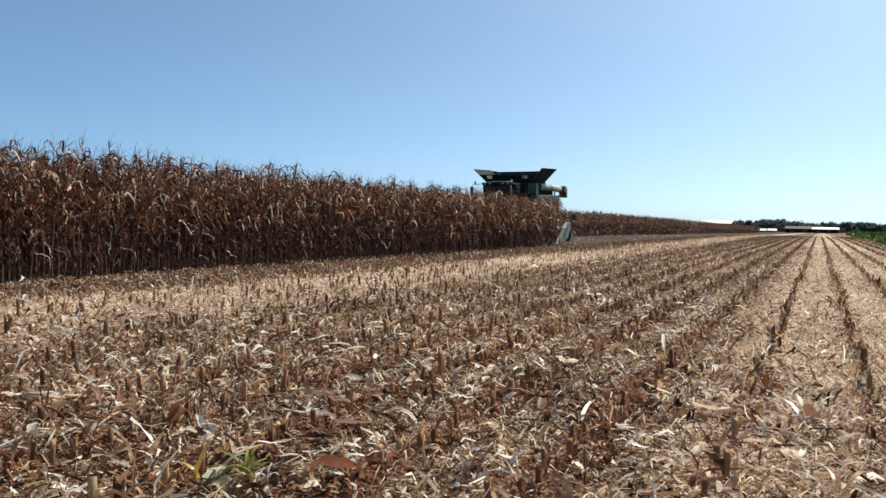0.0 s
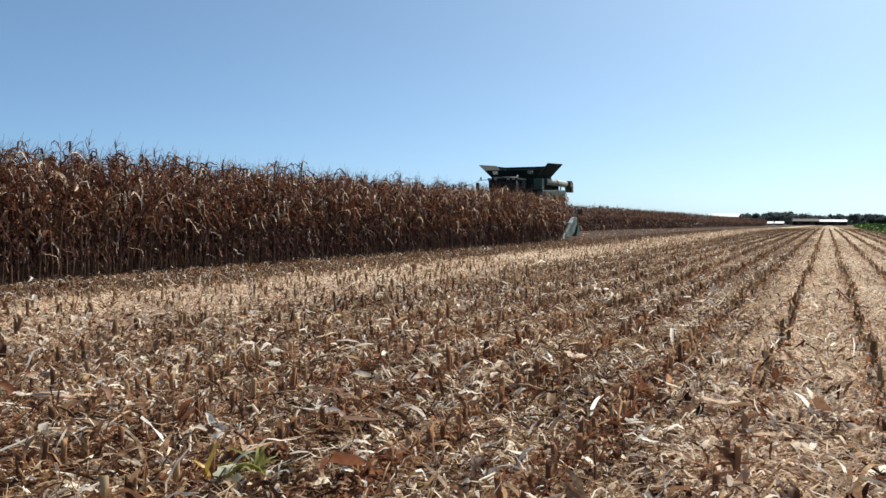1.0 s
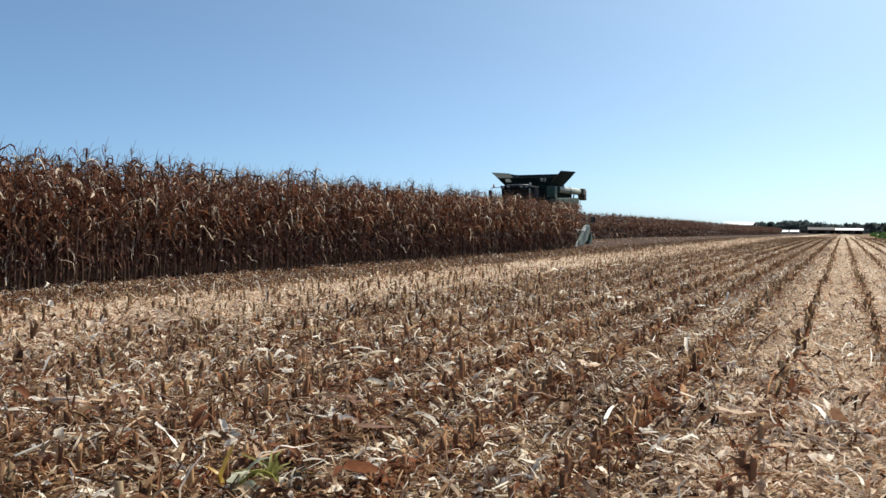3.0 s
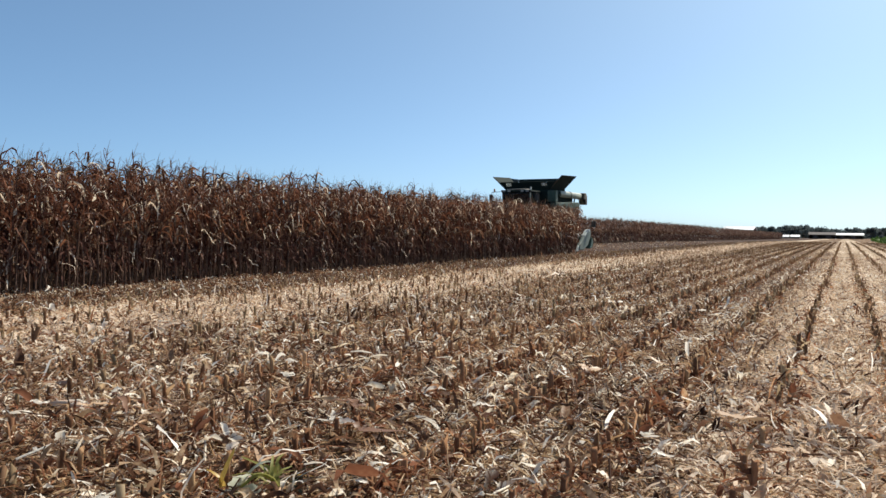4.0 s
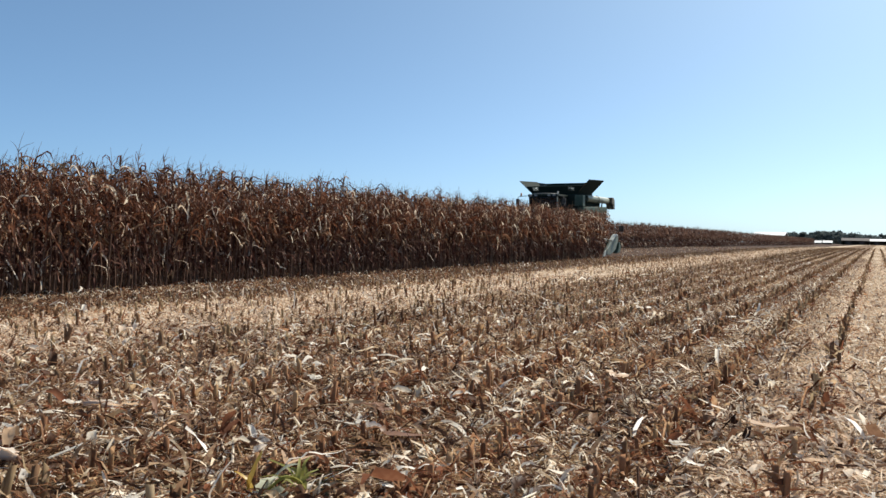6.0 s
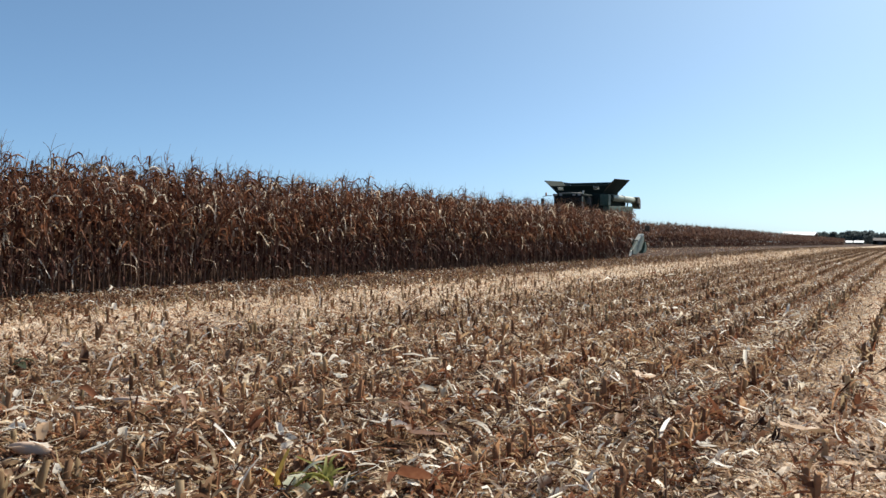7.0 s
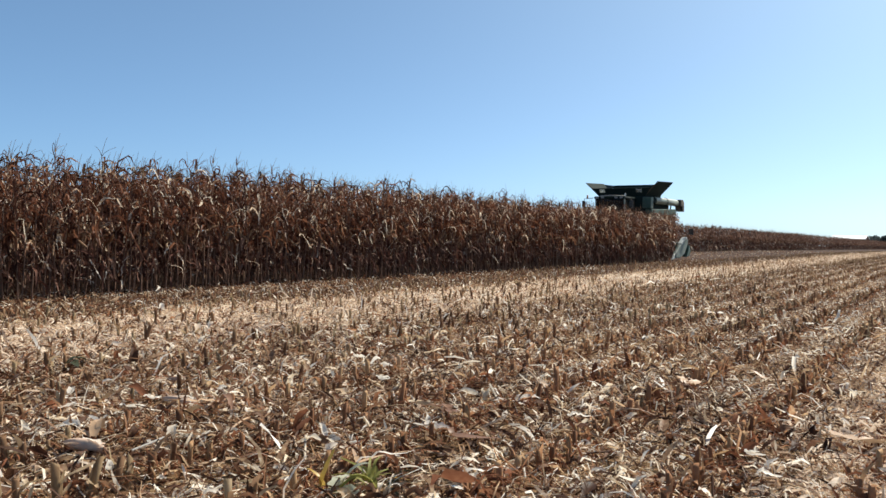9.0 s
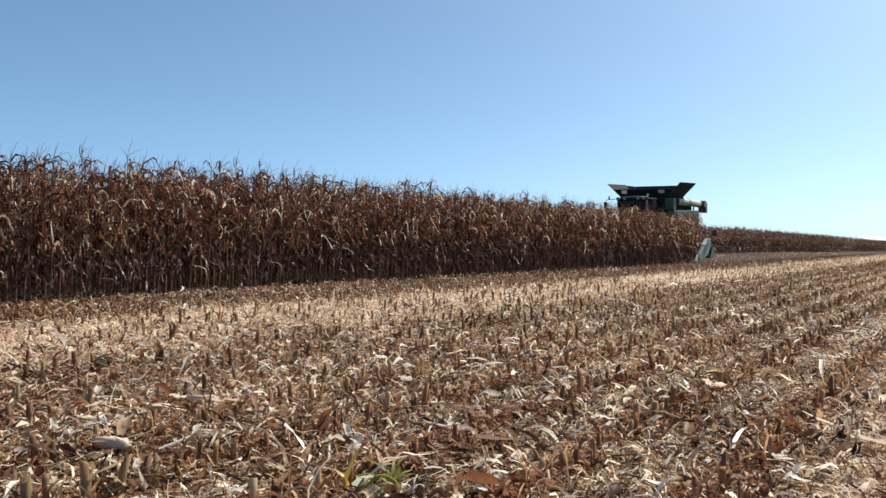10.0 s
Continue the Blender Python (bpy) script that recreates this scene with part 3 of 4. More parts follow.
def side_profile(name, pts, x0, x1, mat, parent, bevel=0.03, label=""):
    """A (y, z) outline drawn out from x0 to x1."""
    return slab(name, [(x0, y, z) for y, z in pts], (x1 - x0) * (1 if area2(pts) > 0 else -1), mat, parent, bevel, label)


def area2(pts):
    return sum(pts[i][0] * pts[(i + 1) % len(pts)][1] - pts[(i + 1) % len(pts)][0] * pts[i][1] for i in range(len(pts)))


def pipe(name, pts, radius, mat, parent, sides=10, label=""):
    pts = np.asarray(pts, float)
    rad = np.full(len(pts), radius) if np.isscalar(radius) else np.asarray(radius)
    ob = new(name, raw_mesh(name, *tube(pts, rad, sides, True), [mat], sides > 5))
    ob.parent = parent
    if label:
        ob["label"] = label
    return ob


def wheel(parent, x, y, radius, width):
    """A lugged tyre with a dished rim, standing on the ground."""
    bm = bmesh.new()
    n = 40
    prof = [(-0.5, 0.58), (-0.5, 0.86), (-0.42, 0.95), (0.42, 0.95), (0.5, 0.86), (0.5, 0.58)]
    rings = []
    for k in range(n):
        a = 2 * math.pi * k / n
        rings.append([bm.verts.new((x + w * width, y + math.cos(a) * rr * radius, radius + math.sin(a) * rr * radius)) for w, rr in prof])
    for k in range(n):
        p, q = rings[k], rings[(k + 1) % n]
        for i in range(len(prof) - 1):
            bm.faces.new((p[i], p[i + 1], q[i + 1], q[i]))
    for k in range(22):  # lugs, left and right in turn
        a = 2 * math.pi * k / 22
        sgn = 1 if k % 2 else -1
        m = Matrix.Translation((x, y, radius)) @ Matrix.Rotation(a, 4, "X") @ Matrix.Translation((sgn * width * 0.23, 0, radius * 0.965)) @ Matrix.Rotation(sgn * 0.6, 4, "Z") @ Matrix.Diagonal((width * 0.52, 0.07, radius * 0.07, 1))
        bmesh.ops.create_cube(bm, size=1.0, matrix=m)
    w = part("wheel", bm, M_rubber, parent, "large lugged black rubber tyre")
    bm = bmesh.new()
    prof = [(-0.46, 0.6), (-0.3, 0.52), (-0.12, 0.48), (-0.1, 0.12), (0.1, 0.12), (0.12, 0.48), (0.3, 0.52), (0.46, 0.6)]
    rings = []
    for k in range(28):
        a = 2 * math.pi * k / 28
        rings.append([bm.verts.new((x + ww * width, y + math.cos(a) * rr * radius, radius + math.sin(a) * rr * radius)) for ww, rr in prof])
    for k in range(28):
        p, q = rings[k], rings[(k + 1) % 28]
        for i in range(len(prof) - 1):
            bm.faces.new((p[i], p[i + 1], q[i + 1], q[i]))
    part("rim", bm, M_yellow, w, "yellow painted rim")


def snout(parent, x):
    """A pointed row divider of the corn head."""
    bm = bmesh.new()
    rings = []
    for y, hw, z0, z1 in ((0.0, 0.02, 0.10, 0.14), (0.35, 0.09, 0.10, 0.25), (0.9, 0.16, 0.14, 0.42), (1.5, 0.21, 0.22, 0.62), (1.95, 0.22, 0.4, 0.7)):
        rings.append([bm.verts.new((x + hw * math.cos(a), y, z0 + (z1 - z0) * math.sin(a))) for a in np.linspace(0, math.pi, 7)])
    for p, q in zip(rings, rings[1:]):
        for i in range(6):
            bm.faces.new((p[i], p[i + 1], q[i + 1], q[i]))
        bm.faces.new((p[6], p[0], q[0], q[6]))
    bm.faces.new(rings[0])
    bm.faces.new(rings[-1])
    bmesh.ops.recalc_face_normals(bm, faces=bm.faces)
    part("snout", bm, M_green, parent)


def end_divider(parent, s):
    """The tall outer divider with its worn pale nose and its pale hood, on side s."""
    x0, x1 = (4.68, 4.88) if s > 0 else (-4.88, -4.68)
    d = side_profile("end_divider", [(0.55, 0.18), (1.3, 0.16), (2.2, 0.42), (2.72, 0.95), (2.78, 1.16), (2.5, 1.36), (2.15, 1.33), (1.35, 0.92), (0.6, 0.46)], x0, x1, M_faded, parent, 0.05, "faded green end divider")
    side_profile("nose", [(0.0, 0.06), (0.5, 0.12), (0.58, 0.16), (0.63, 0.45), (0.45, 0.40), (0.15, 0.18)], x0 + 0.05, x1 - 0.05, M_worn, d, 0.03, "scuffed pale nose")
    side_profile("hood", [(1.5, 1.03), (2.15, 1.37), (2.52, 1.40), (2.62, 1.31), (2.2, 1.25), (1.55, 0.93)], x0 - 0.015, x1 + 0.015, M_worn, d, 0.02, "pale hood")
    side_profile("rear_shield", [(2.45, 0.22), (3.05, 0.28), (3.2, 0.6), (3.0, 0.9), (2.85, 0.92), (2.72, 0.55)], x0 - 0.05, x1 + 0.04, M_green, d, 0.04)


def build_harvester():
    h = empty("combine_harvester", pose(-18.65, TIP, 0))
    tagged(h, "dusty green combine harvester with open grain tank, cutting into the maize", "combine harvester")
    # corn head
    head = block("corn_head", (-4.68, 1.7, 0.35), (4.68, 2.7, 1.05), M_green, h, 0.06, "wide green corn head", (-4.68, 4.68, 2.0, 2.7))
    for k in range(11):
        snout(head, -3.81 + k * ROW)
    end_divider(head, 1)
    end_divider(head, -1)
    pipe("cross_auger", [(-4.4, 1.75, 0.95), (4.4, 1.75, 0.95)], 0.2, M_steel, head, 12)
    pipe("marker_arm", [(4.66, 2.6, 1.0), (4.8, 2.6, 1.5), (5.05, 2.6, 1.72)], 0.02, M_black, head, 6)
    block("marker_plate", (4.95, 2.56, 1.55), (5.23, 2.62, 1.90), M_black, head, 0.012, "black rectangular marker plate")
    side_profile("feeder_house", [(2.6, 0.5), (2.6, 1.05), (4.4, 2.1), (4.4, 1.3)], -0.75, 0.75, M_green, h, 0.03)
    # body
    block("body", (-1.62, 4.0, 1.25), (1.62, 9.3, 3.1), M_tank, h, 0.05, "dark inner body of the machine")
    for s in (-1, 1):
        a, b = (1.64, 2.08) if s > 0 else (-2.08, -1.64)
        side_profile("upper_shield", [(4.3, 2.72), (4.3, 3.14), (8.9, 3.32), (9.2, 3.24), (9.2, 2.86)], a, b, M_green, h, 0.04, "dusty green upper side panel")
        side_profile("middle_shield", [(4.3, 2.4), (4.3, 2.69), (9.2, 2.83), (9.18, 2.5)], a, b, M_green, h, 0.03, "dusty green side panel")
        side_profile("lower_shield", [(5.6, 1.55), (4.9, 1.95), (4.4, 2.37), (9.16, 2.47), (9.0, 2.2), (7.6, 1.62)], a, b, M_green, h, 0.05, "dusty green lower side panel")
    block("engine_deck", (-1.55, 7.3, 3.1), (1.55, 9.2, 3.75), M_tank, h, 0.06)
    side_profile("straw_hood", [(9.1, 1.3), (9.1, 3.0), (9.9, 2.7), (10.3, 1.7), (10.0, 1.25)], -1.35, 1.35, M_green, h, 0.06)
    block("spreader", (-1.3, 9.6, 0.9), (1.3, 10.3, 1.25), M_black, h, 0.04)
    # grain tank and its opened extension
    tank = block("grain_tank", (-1.6, 4.35, 3.08), (1.6, 7.3, 3.98), M_tank, h, 0.04, "dark grain tank")
    block("tank_corner_panel", (1.45, 4.28, 3.2), (2.02, 4.75, 3.93), M_green, tank, 0.03, "dusty green corner panel")
    for s in (-1, 1):
        slab("side_flap", [(1.52 * s, 4.5, 3.96), (1.52 * s, 7.05, 3.98), (2.45 * s, 7.2, 5.02), (2.45 * s, 4.2, 4.89)], 0.03 * -s, M_tank, tank, 0, "flared dark tank extension flap")
        slab("gusset", [(1.52 * s, 4.49, 3.97), (2.45 * s, 4.2, 4.88), (2.03 * s, 4.19, 4.52)], 0.012, M_black, tank)
        slab("rear_gusset", [(1.52 * s, 7.06, 3.98), (2.45 * s, 7.2, 5.0), (1.9 * s, 7.45, 4.93)], 0.012, M_black, tank)
    # front flap with two windows cut through it
    def on_flap(x, u):
        return (x, 4.5 - 0.31 * u, 3.96 + 0.57 * u)
    w = lambda u: 1.52 + 0.51 * u
    strips = [
        [(-w(0), 0), (w(0), 0), (w(0.52), 0.52), (-w(0.52), 0.52)],
        [(-w(0.9), 0.9), (w(0.9), 0.9), (w(1), 1), (-w(1), 1)],
        [(-w(0.52), 0.52), (-1.48, 0.52), (-1.48, 0.9), (-w(0.9), 0.9)],
        [(-1.1, 0.52), (1.0, 0.52), (1.0, 0.9), (-1.1, 0.9)],
        [(1.42, 0.52), (w(0.52), 0.52), (w(0.9), 0.9), (1.42, 0.9)],
    ]
    bm = bmesh.new()
    for q in strips:
        a = [bm.verts.new(on_flap(x, u)) for x, u in q]
        b = [bm.verts.new(Vector(on_flap(x, u)) + Vector((0, -0.026, -0.014))) for x, u in q]
        bm.faces.new(a)
        bm.faces.new(b[::-1])
        for i in range(4):
            bm.faces.new((a[i], b[i], b[(i + 1) % 4], a[(i + 1) % 4]))
    bmesh.ops.recalc_face_normals(bm, faces=bm.faces)
    flap = part("front_flap", bm, M_tank, tank, "dark front flap with two clear windows")
    for x0, x1 in ((-1.48, -1.1), (1.0, 1.42)):
        pane = slab("window", [on_flap(x0, 0.52), on_flap(x1, 0.52), on_flap(x1, 0.9), on_flap(x0, 0.9)], 0.006, M_clear, flap, 0, "clear tank window")
        pane.visible_shadow = False
    # rear flap: hung on three stiles, open low down so that the sky shows through the front windows
    slab("rear_flap", [(-1.9, 7.45, 4.93), (1.9, 7.45, 4.93), (1.75, 7.3, 4.62), (-1.75, 7.3, 4.62)], 0.03, M_tank, tank)
    for x in (-1.6, -0.35, 0.35, 1.6):
        slab("stile", [(x - 0.5 if abs(x) < 1 else x - 0.08, 7.3, 4.62), (x + 0.5 if abs(x) < 1 else x + 0.08, 7.3, 4.62), (x + 0.5 if abs(x) < 1 else x + 0.06, 7.06, 3.98), (x - 0.5 if abs(x) < 1 else x - 0.06, 7.06, 3.98)], 0.03, M_tank, tank)
    pipe("cross_tube", [(-0.7, 2.6, 3.93), (0.0, 2.5, 3.96), (0.9, 2.6, 3.93)], 0.022, M_steel, tank, 8)
    # unloading auger, folded back
    aug = pipe("unloading_auger", [(1.9, 5.1, 3.76), (1.86, 6.2, 3.77), (1.8, 8.2, 3.78), (1.78, 10.2, 3.79)], 0.225, M_auger, h, 16, "long pale green unloading auger tube")
    pipe("elbow", [(1.72, 4.95, 3.0), (1.75, 4.97, 3.4), (1.82, 5.0, 3.66), (1.9, 5.16, 3.76)], [0.24, 0.25, 0.26, 0.25], M_tank, aug, 14)
    pipe("collar", [(1.83, 7.4, 3.775), (1.82, 7.52, 3.775)], 0.25, M_tank, aug, 16)
    side_profile("spout", [(10.0, 4.02), (10.45, 4.05), (10.75, 3.85), (10.8, 3.2), (10.35, 3.24), (10.3, 3.55), (10.0, 3.55)], 1.62, 2.14, M_rubber, aug, 0.06, "black rubber spout")
    pipe("auger_rest", [(1.7, 9.0, 3.2), (1.75, 9.0, 3.56)], 0.05, M_tank, h, 8)
    # cab
    cab = block("cab", (-0.92, 2.7, 1.75), (0.92, 4.1, 3.74), M_glass, h, 0.08, "cab with large tinted windows", (-0.96, 0.96, 2.5, 4.1))
    block("cab_floor", (-0.95, 2.65, 1.6), (0.95, 4.12, 1.82), M_black, cab, 0.03)
    block("cab_back", (-0.93, 4.05, 1.8), (0.93, 4.3, 3.7), M_black, cab, 0.02)
    roof = block("roof", (-1.04, 2.35, 3.74), (1.04, 4.2, 3.9), M_tank, cab, 0.07, "dark dusty cab roof")
    for x in (-0.8, -0.45, 0.45, 0.8):
        block("work_light", (x - 0.09, 2.31, 3.76), (x + 0.09, 2.37, 3.86), M_steel, roof, 0.015, "work light")
    for x in (-0.95, 0.95):
        pipe("pillar", [(x * 0.97, 2.68, 1.8), (x, 2.56, 3.0), (x * 1.0, 2.48, 3.76)], 0.045, M_auger if x > 0 else M_black, cab, 8)
        pipe("rear_pillar", [(x, 3.9, 1.8), (x * 1.02, 3.9, 3.76)], 0.05, M_black, cab, 8)
    for s in (-1, 1):
        arm = pipe("mirror_arm", [(1.0 * s, 2.2, 3.78), (1.3 * s, 2.1, 3.76), (1.55 * s, 2.05, 3.72), (1.57 * s, 2.05, 3.3)], 0.022, M_black, cab, 6)
        block("mirror", (1.57 * s - 0.11, 1.98, 3.22), (1.57 * s + 0.11, 2.06, 3.6), M_black, arm, 0.025, "black rear-view mirror")
    pipe("beacon", [(-1.36, 2.1, 3.77), (-1.36, 2.1, 3.97)], [0.06, 0.05], painted("amber_beacon", (0.45, 0.16, 0.02), 0.2, dust=0.1), cab, 10, "amber beacon")
    pipe("aerial", [(0.7, 3.2, 3.93), (0.72, 3.22, 4.12)], 0.05, M_worn, cab, 10, "pale satellite receiver dome")
    # side platform with its rail
    plat = block("platform", (0.98, 2.3, 1.72), (1.85, 4.2, 1.8), M_black, h, 0.01, "platform beside the cab")
    for x, y in ((1.82, 2.35), (1.82, 3.2), (1.82, 4.1)):
        pipe("rail_post", [(x, y, 1.8), (x, y, 2.85)], 0.02, M_green, plat, 6)
    pipe("rail", [(1.82, 2.35, 2.85), (1.82, 4.1, 2.85)], 0.02, M_green, plat, 6)
    # running gear
    pipe("front_axle", [(-1.6, 4.7, 0.98), (1.6, 4.7, 0.98)], 0.16, M_black, h, 10)
    pipe("rear_axle", [(-1.4, 8.7, 0.68), (1.4, 8.7, 0.68)], 0.12, M_black, h, 10)
    block("chassis", (-0.8, 4.3, 0.85), (0.8, 9.0, 1.3), M_black, h, 0.04)
    for s in (-1, 1):
        wheel(h, 1.75 * s, 4.7, 0.98, 0.72)
        wheel(h, 1.55 * s, 8.7, 0.68, 0.5)


build_harvester()


# ---- far away ----
M_white_roof = painted("white_roof_sheet", (0.82, 0.82, 0.80), 0.3, dust=0.1, scale=0.6)
M_grey_roof = painted("grey_roof_sheet", (0.11, 0.095, 0.09), 0.9, dust=0.2, scale=0.6)
M_barn = painted("brown_barn_boards", (0.075, 0.05, 0.045), 0.8, dust=0.2, scale=1.0)
M_trunk = painted("bark", (0.07, 0.05, 0.035), 0.9, dust=0.2, scale=6)
# Leaf tone lightened towards blue-grey, so distance haze sits in the colour.
M_tree = leafy("hazed_far_tree_leaves", [(0.0, (0.085, 0.10, 0.10)), (0.6, (0.10, 0.12, 0.12)), (1.0, (0.115, 0.135, 0.125))], 0.8, 0.45, 2.0, gloss=0.1)
M_crop = leafy("green_crop_leaves", [(0.0, (0.025, 0.06, 0.012)), (0.6, (0.06, 0.13, 0.025)), (1.0, (0.13, 0.20, 0.05))], 0.6, 0.25, 4.0, gloss=0.1)


def gabled(name, x0, x1, y0, y1, eaves, ridge, roof_mat, label, bays):
    """A long low shed with a two-sided roof along x, posts and open bays."""
    g = float(relief(np.array([(x0 + x1) / 2]), np.array([y0]))[0])
    b = empty(name, pose(0, 0, g))
    tagged(b, label, "barn")
    ym = (y0 + y1) / 2
    slab("roof", [(x0 - 0.4, y0 - 0.5, eaves - 0.1), (x1 + 0.4, y0 - 0.5, eaves - 0.1), (x1 + 0.4, ym, ridge), (x0 - 0.4, ym, ridge)], 0.12, roof_mat, b)
    slab("roof", [(x0 - 0.4, ym, ridge), (x1 + 0.4, ym, ridge), (x1 + 0.4, y1 + 0.5, eaves - 0.1), (x0 - 0.4, y1 + 0.5, eaves - 0.1)], 0.12, roof_mat, b)
    block("wall", (x0, y1 - 0.25, 0), (x1, y1, eaves), M_barn, b, 0)
    for x in (x0, x1 - 0.25):
        slab("gable_wall", [(x, y0, 0), (x, y1, 0), (x, y1, eaves), (x, ym, ridge - 0.1), (x, y0, eaves)], 0.25, M_barn, b)
    for k in range(bays + 1):
        x = x0 + 0.15 + (x1 - x0 - 0.3) * k / bays
        block("post", (x - 0.14, y0, 0), (x + 0.14, y0 + 0.28, eaves), M_barn, b, 0)
        if k % 3 == 1 and k < bays:
            block("boarding", (x + 0.14, y0 + 0.05, 0), (x + (x1 - x0) / bays - 0.14, y0 + 0.2, eaves - 0.05), M_barn, b, 0)
    return b


gabled("barn", -22.0, -5.2, 600, 612, 3.0, 4.7, M_grey_roof, "low brown barn with a grey sheet roof at the field end", 6)
gabled("barn", -4.4, 12.4, 604, 616, 2.9, 4.15, M_white_roof, "long low shed with a bright white roof at the field end", 7)
gabled("barn", -39.6, -29.4, 296, 309, 3.4, 4.5, M_white_roof, "white-roofed shed showing above the standing maize", 4)


gabled("shed", -38.3, -34.7, 590, 598, 1.2, 2.5, M_white_roof, "small low shed with a white roof at the field end", 2)
gabled("shed", -33.2, -27.8, 590, 598, 1.3, 2.6, M_white_roof, "low shed with a white roof at the field end", 3)


def clumps(centres, sizes, per, leaf, r):
    """Crowns of many small leaf tufts round the given centres."""
    vs = []
    for c, s, n in zip(centres, sizes, per):
        d = r.normal(0, 1, (n, 3))
        d /= np.linalg.norm(d, axis=1)[:, None]
        p = c + d * s * (r.uniform(0.45, 1.0, n) ** 0.5)[:, None]
        a = r.normal(0, 1, (n, 3)) * leaf
        b = r.normal(0, 1, (n, 3)) * leaf
        vs.append(np.stack([p - a, p - b, p + a, p + b], 1).reshape(-1, 3))
    v = np.concatenate(vs)
    return v, np.arange(len(v)).reshape(-1, 4)


def build_woods():
    r = np.random.default_rng(61)
    cs, ss, ns, rods = [], [], [], []
    for k in range(240):
        x = r.uniform(-125, 330)
        y = r.uniform(1050, 1180)
        g = float(relief(np.array([x]), np.array([y]))[0])
        h = (13.2 + 3.6 * math.exp(-((x + 45) / 30) ** 2) + 1.5 * math.sin(x * 0.06)) * r.uniform(0.9, 1.07)
        rods.append(tube(np.array([[x, y, g - 0.2], [x + r.normal(0, 0.3), y, g + h * 0.4], [x, y, g + h * 0.75]]), [0.3, 0.2, 0.08], 5, False))
        for _ in range(9):
            cs.append(np.array([x + r.normal(0, h * 0.33), y + r.normal(0, 2.0), g + h * r.uniform(0.08, 0.84)]))
            ss.append(np.array([h * 0.24, h * 0.24, h * 0.18]) * r.uniform(0.7, 1.2))
            ns.append(38)
    v, f = clumps(cs, ss, ns, 0.85, r)
    tv, tf = joined(rods)
    mv, mf = joined([(v, f), (tv, tf)])
    ob = new("far_woods", raw_mesh("far_woods", mv, mf, [M_tree, M_trunk], False, np.concatenate([np.zeros(len(f)), np.ones(len(tf))])))
    tagged(ob, "dark line of distant trees behind the barns", "trees", kind="stuff")
    # single tree that tops the maize
    x, y, h = -135.0, 900.0, 10.3
    g = float(relief(np.array([x]), np.array([y]))[0])
    t = empty("tree", pose(x, y, g))
    tagged(t, "distant dark green tree rising behind the maize", "tree")
    rods = [tube(np.array([[0, 0, -0.2], [0.1, 0, 3.0], [0, 0, 6.0]]), [0.35, 0.25, 0.1], 7, False)]
    for a in np.linspace(0, 6.28, 7)[:6]:
        rods.append(tube(np.array([[0, 0, 2.6], [math.cos(a) * 1.2, math.sin(a) * 1.2, 4.2], [math.cos(a) * 2, math.sin(a) * 2, 5.6]]), [0.12, 0.08, 0.03], 5, False))
    new("trunk", raw_mesh("trunk", *joined(rods), [M_trunk])).parent = t
    cc = [np.array([r.normal(0, 1.7), r.normal(0, 1.5), r.uniform(3.2, h - 0.8)]) for _ in range(22)]
    v, f = clumps(cc, [np.array([1.1, 1.1, 0.8])] * 22, [60] * 22, 0.28, r)
    new("crown", raw_mesh("crown", v, f, [M_tree])).parent = t


build_woods()


def build_green_crop():
    """A leafy green crop beside the stubble on the far right."""
    r = np.random.default_rng(71)
    n = 21000
    y = 45.0 * (300.0 / 45.0) ** r.random(n)
    x0 = 4.6 + (y - 60) * 0.0155
    x = x0 + r.exponential(1.0, n) * (3.0 + y * 0.08)
    s = 0.07 + 0.0011 * y
    z = relief(x, y) + r.uniform(0.1, 0.75, n) * np.where(x < x0 + 0.4, 0.8, 1.0)
    p = np.stack([x, y, z], 1)
    a = r.normal(0, 1, (n, 3)) * s[:, None]
    b = r.normal(0, 1, (n, 3)) * s[:, None] * 0.6
    v = np.stack([p - a, p - b, p + a, p + b], 1).reshape(-1, 3)
    v[:, 2] = np.maximum(v[:, 2], relief(v[:, 0], v[:, 1]))
    ob = new("green_crop", raw_mesh("green_crop", v, np.arange(len(v)).reshape(-1, 4), [M_crop]))
    tagged(ob, "leafy green crop beside the stubble", "crop", kind="stuff")


build_green_crop()


# ---- things lying in the stubble ----
M_green_leaf = leafy("olive_green_leaf", [(0.0, (0.13, 0.13, 0.035)), (0.6, (0.26, 0.25, 0.07)), (1.0, (0.46, 0.40, 0.13))], 0.5, 0.45, 14.0, gloss=0.15)
M_yellow_leaf = leafy("yellowed_leaf", [(0.0, (0.35, 0.20, 0.04)), (1.0, (0.58, 0.40, 0.09))], 0.4, 0.35, 14.0)
M_grey_leaf = leafy("grey_green_leaf", [(0.0, (0.46, 0.47, 0.34)), (1.0, (0.66, 0.67, 0.52))], 0.4, 0.5, 14.0, gloss=0.3)
M_dark_leaf = leafy("dark_leaf", [(0.0, (0.03, 0.035, 0.02)), (1.0, (0.08, 0.085, 0.05))], 0.5, 0.25, 14.0, gloss=0.1)
M_tan = leafy("tan_husk", [(0.0, (0.35, 0.20, 0.11)), (1.0, (0.60, 0.42, 0.26))], 0.5, 0.2, 12.0)
M_brown = leafy("brown_husk", [(0.0, (0.16, 0.07, 0.035)), (1.0, (0.29, 0.165, 0.10))], 0.5, 0.3, 12.0)


def ground_z(x, y):
    return float(relief(np.array([x]), np.array([y]))[0])


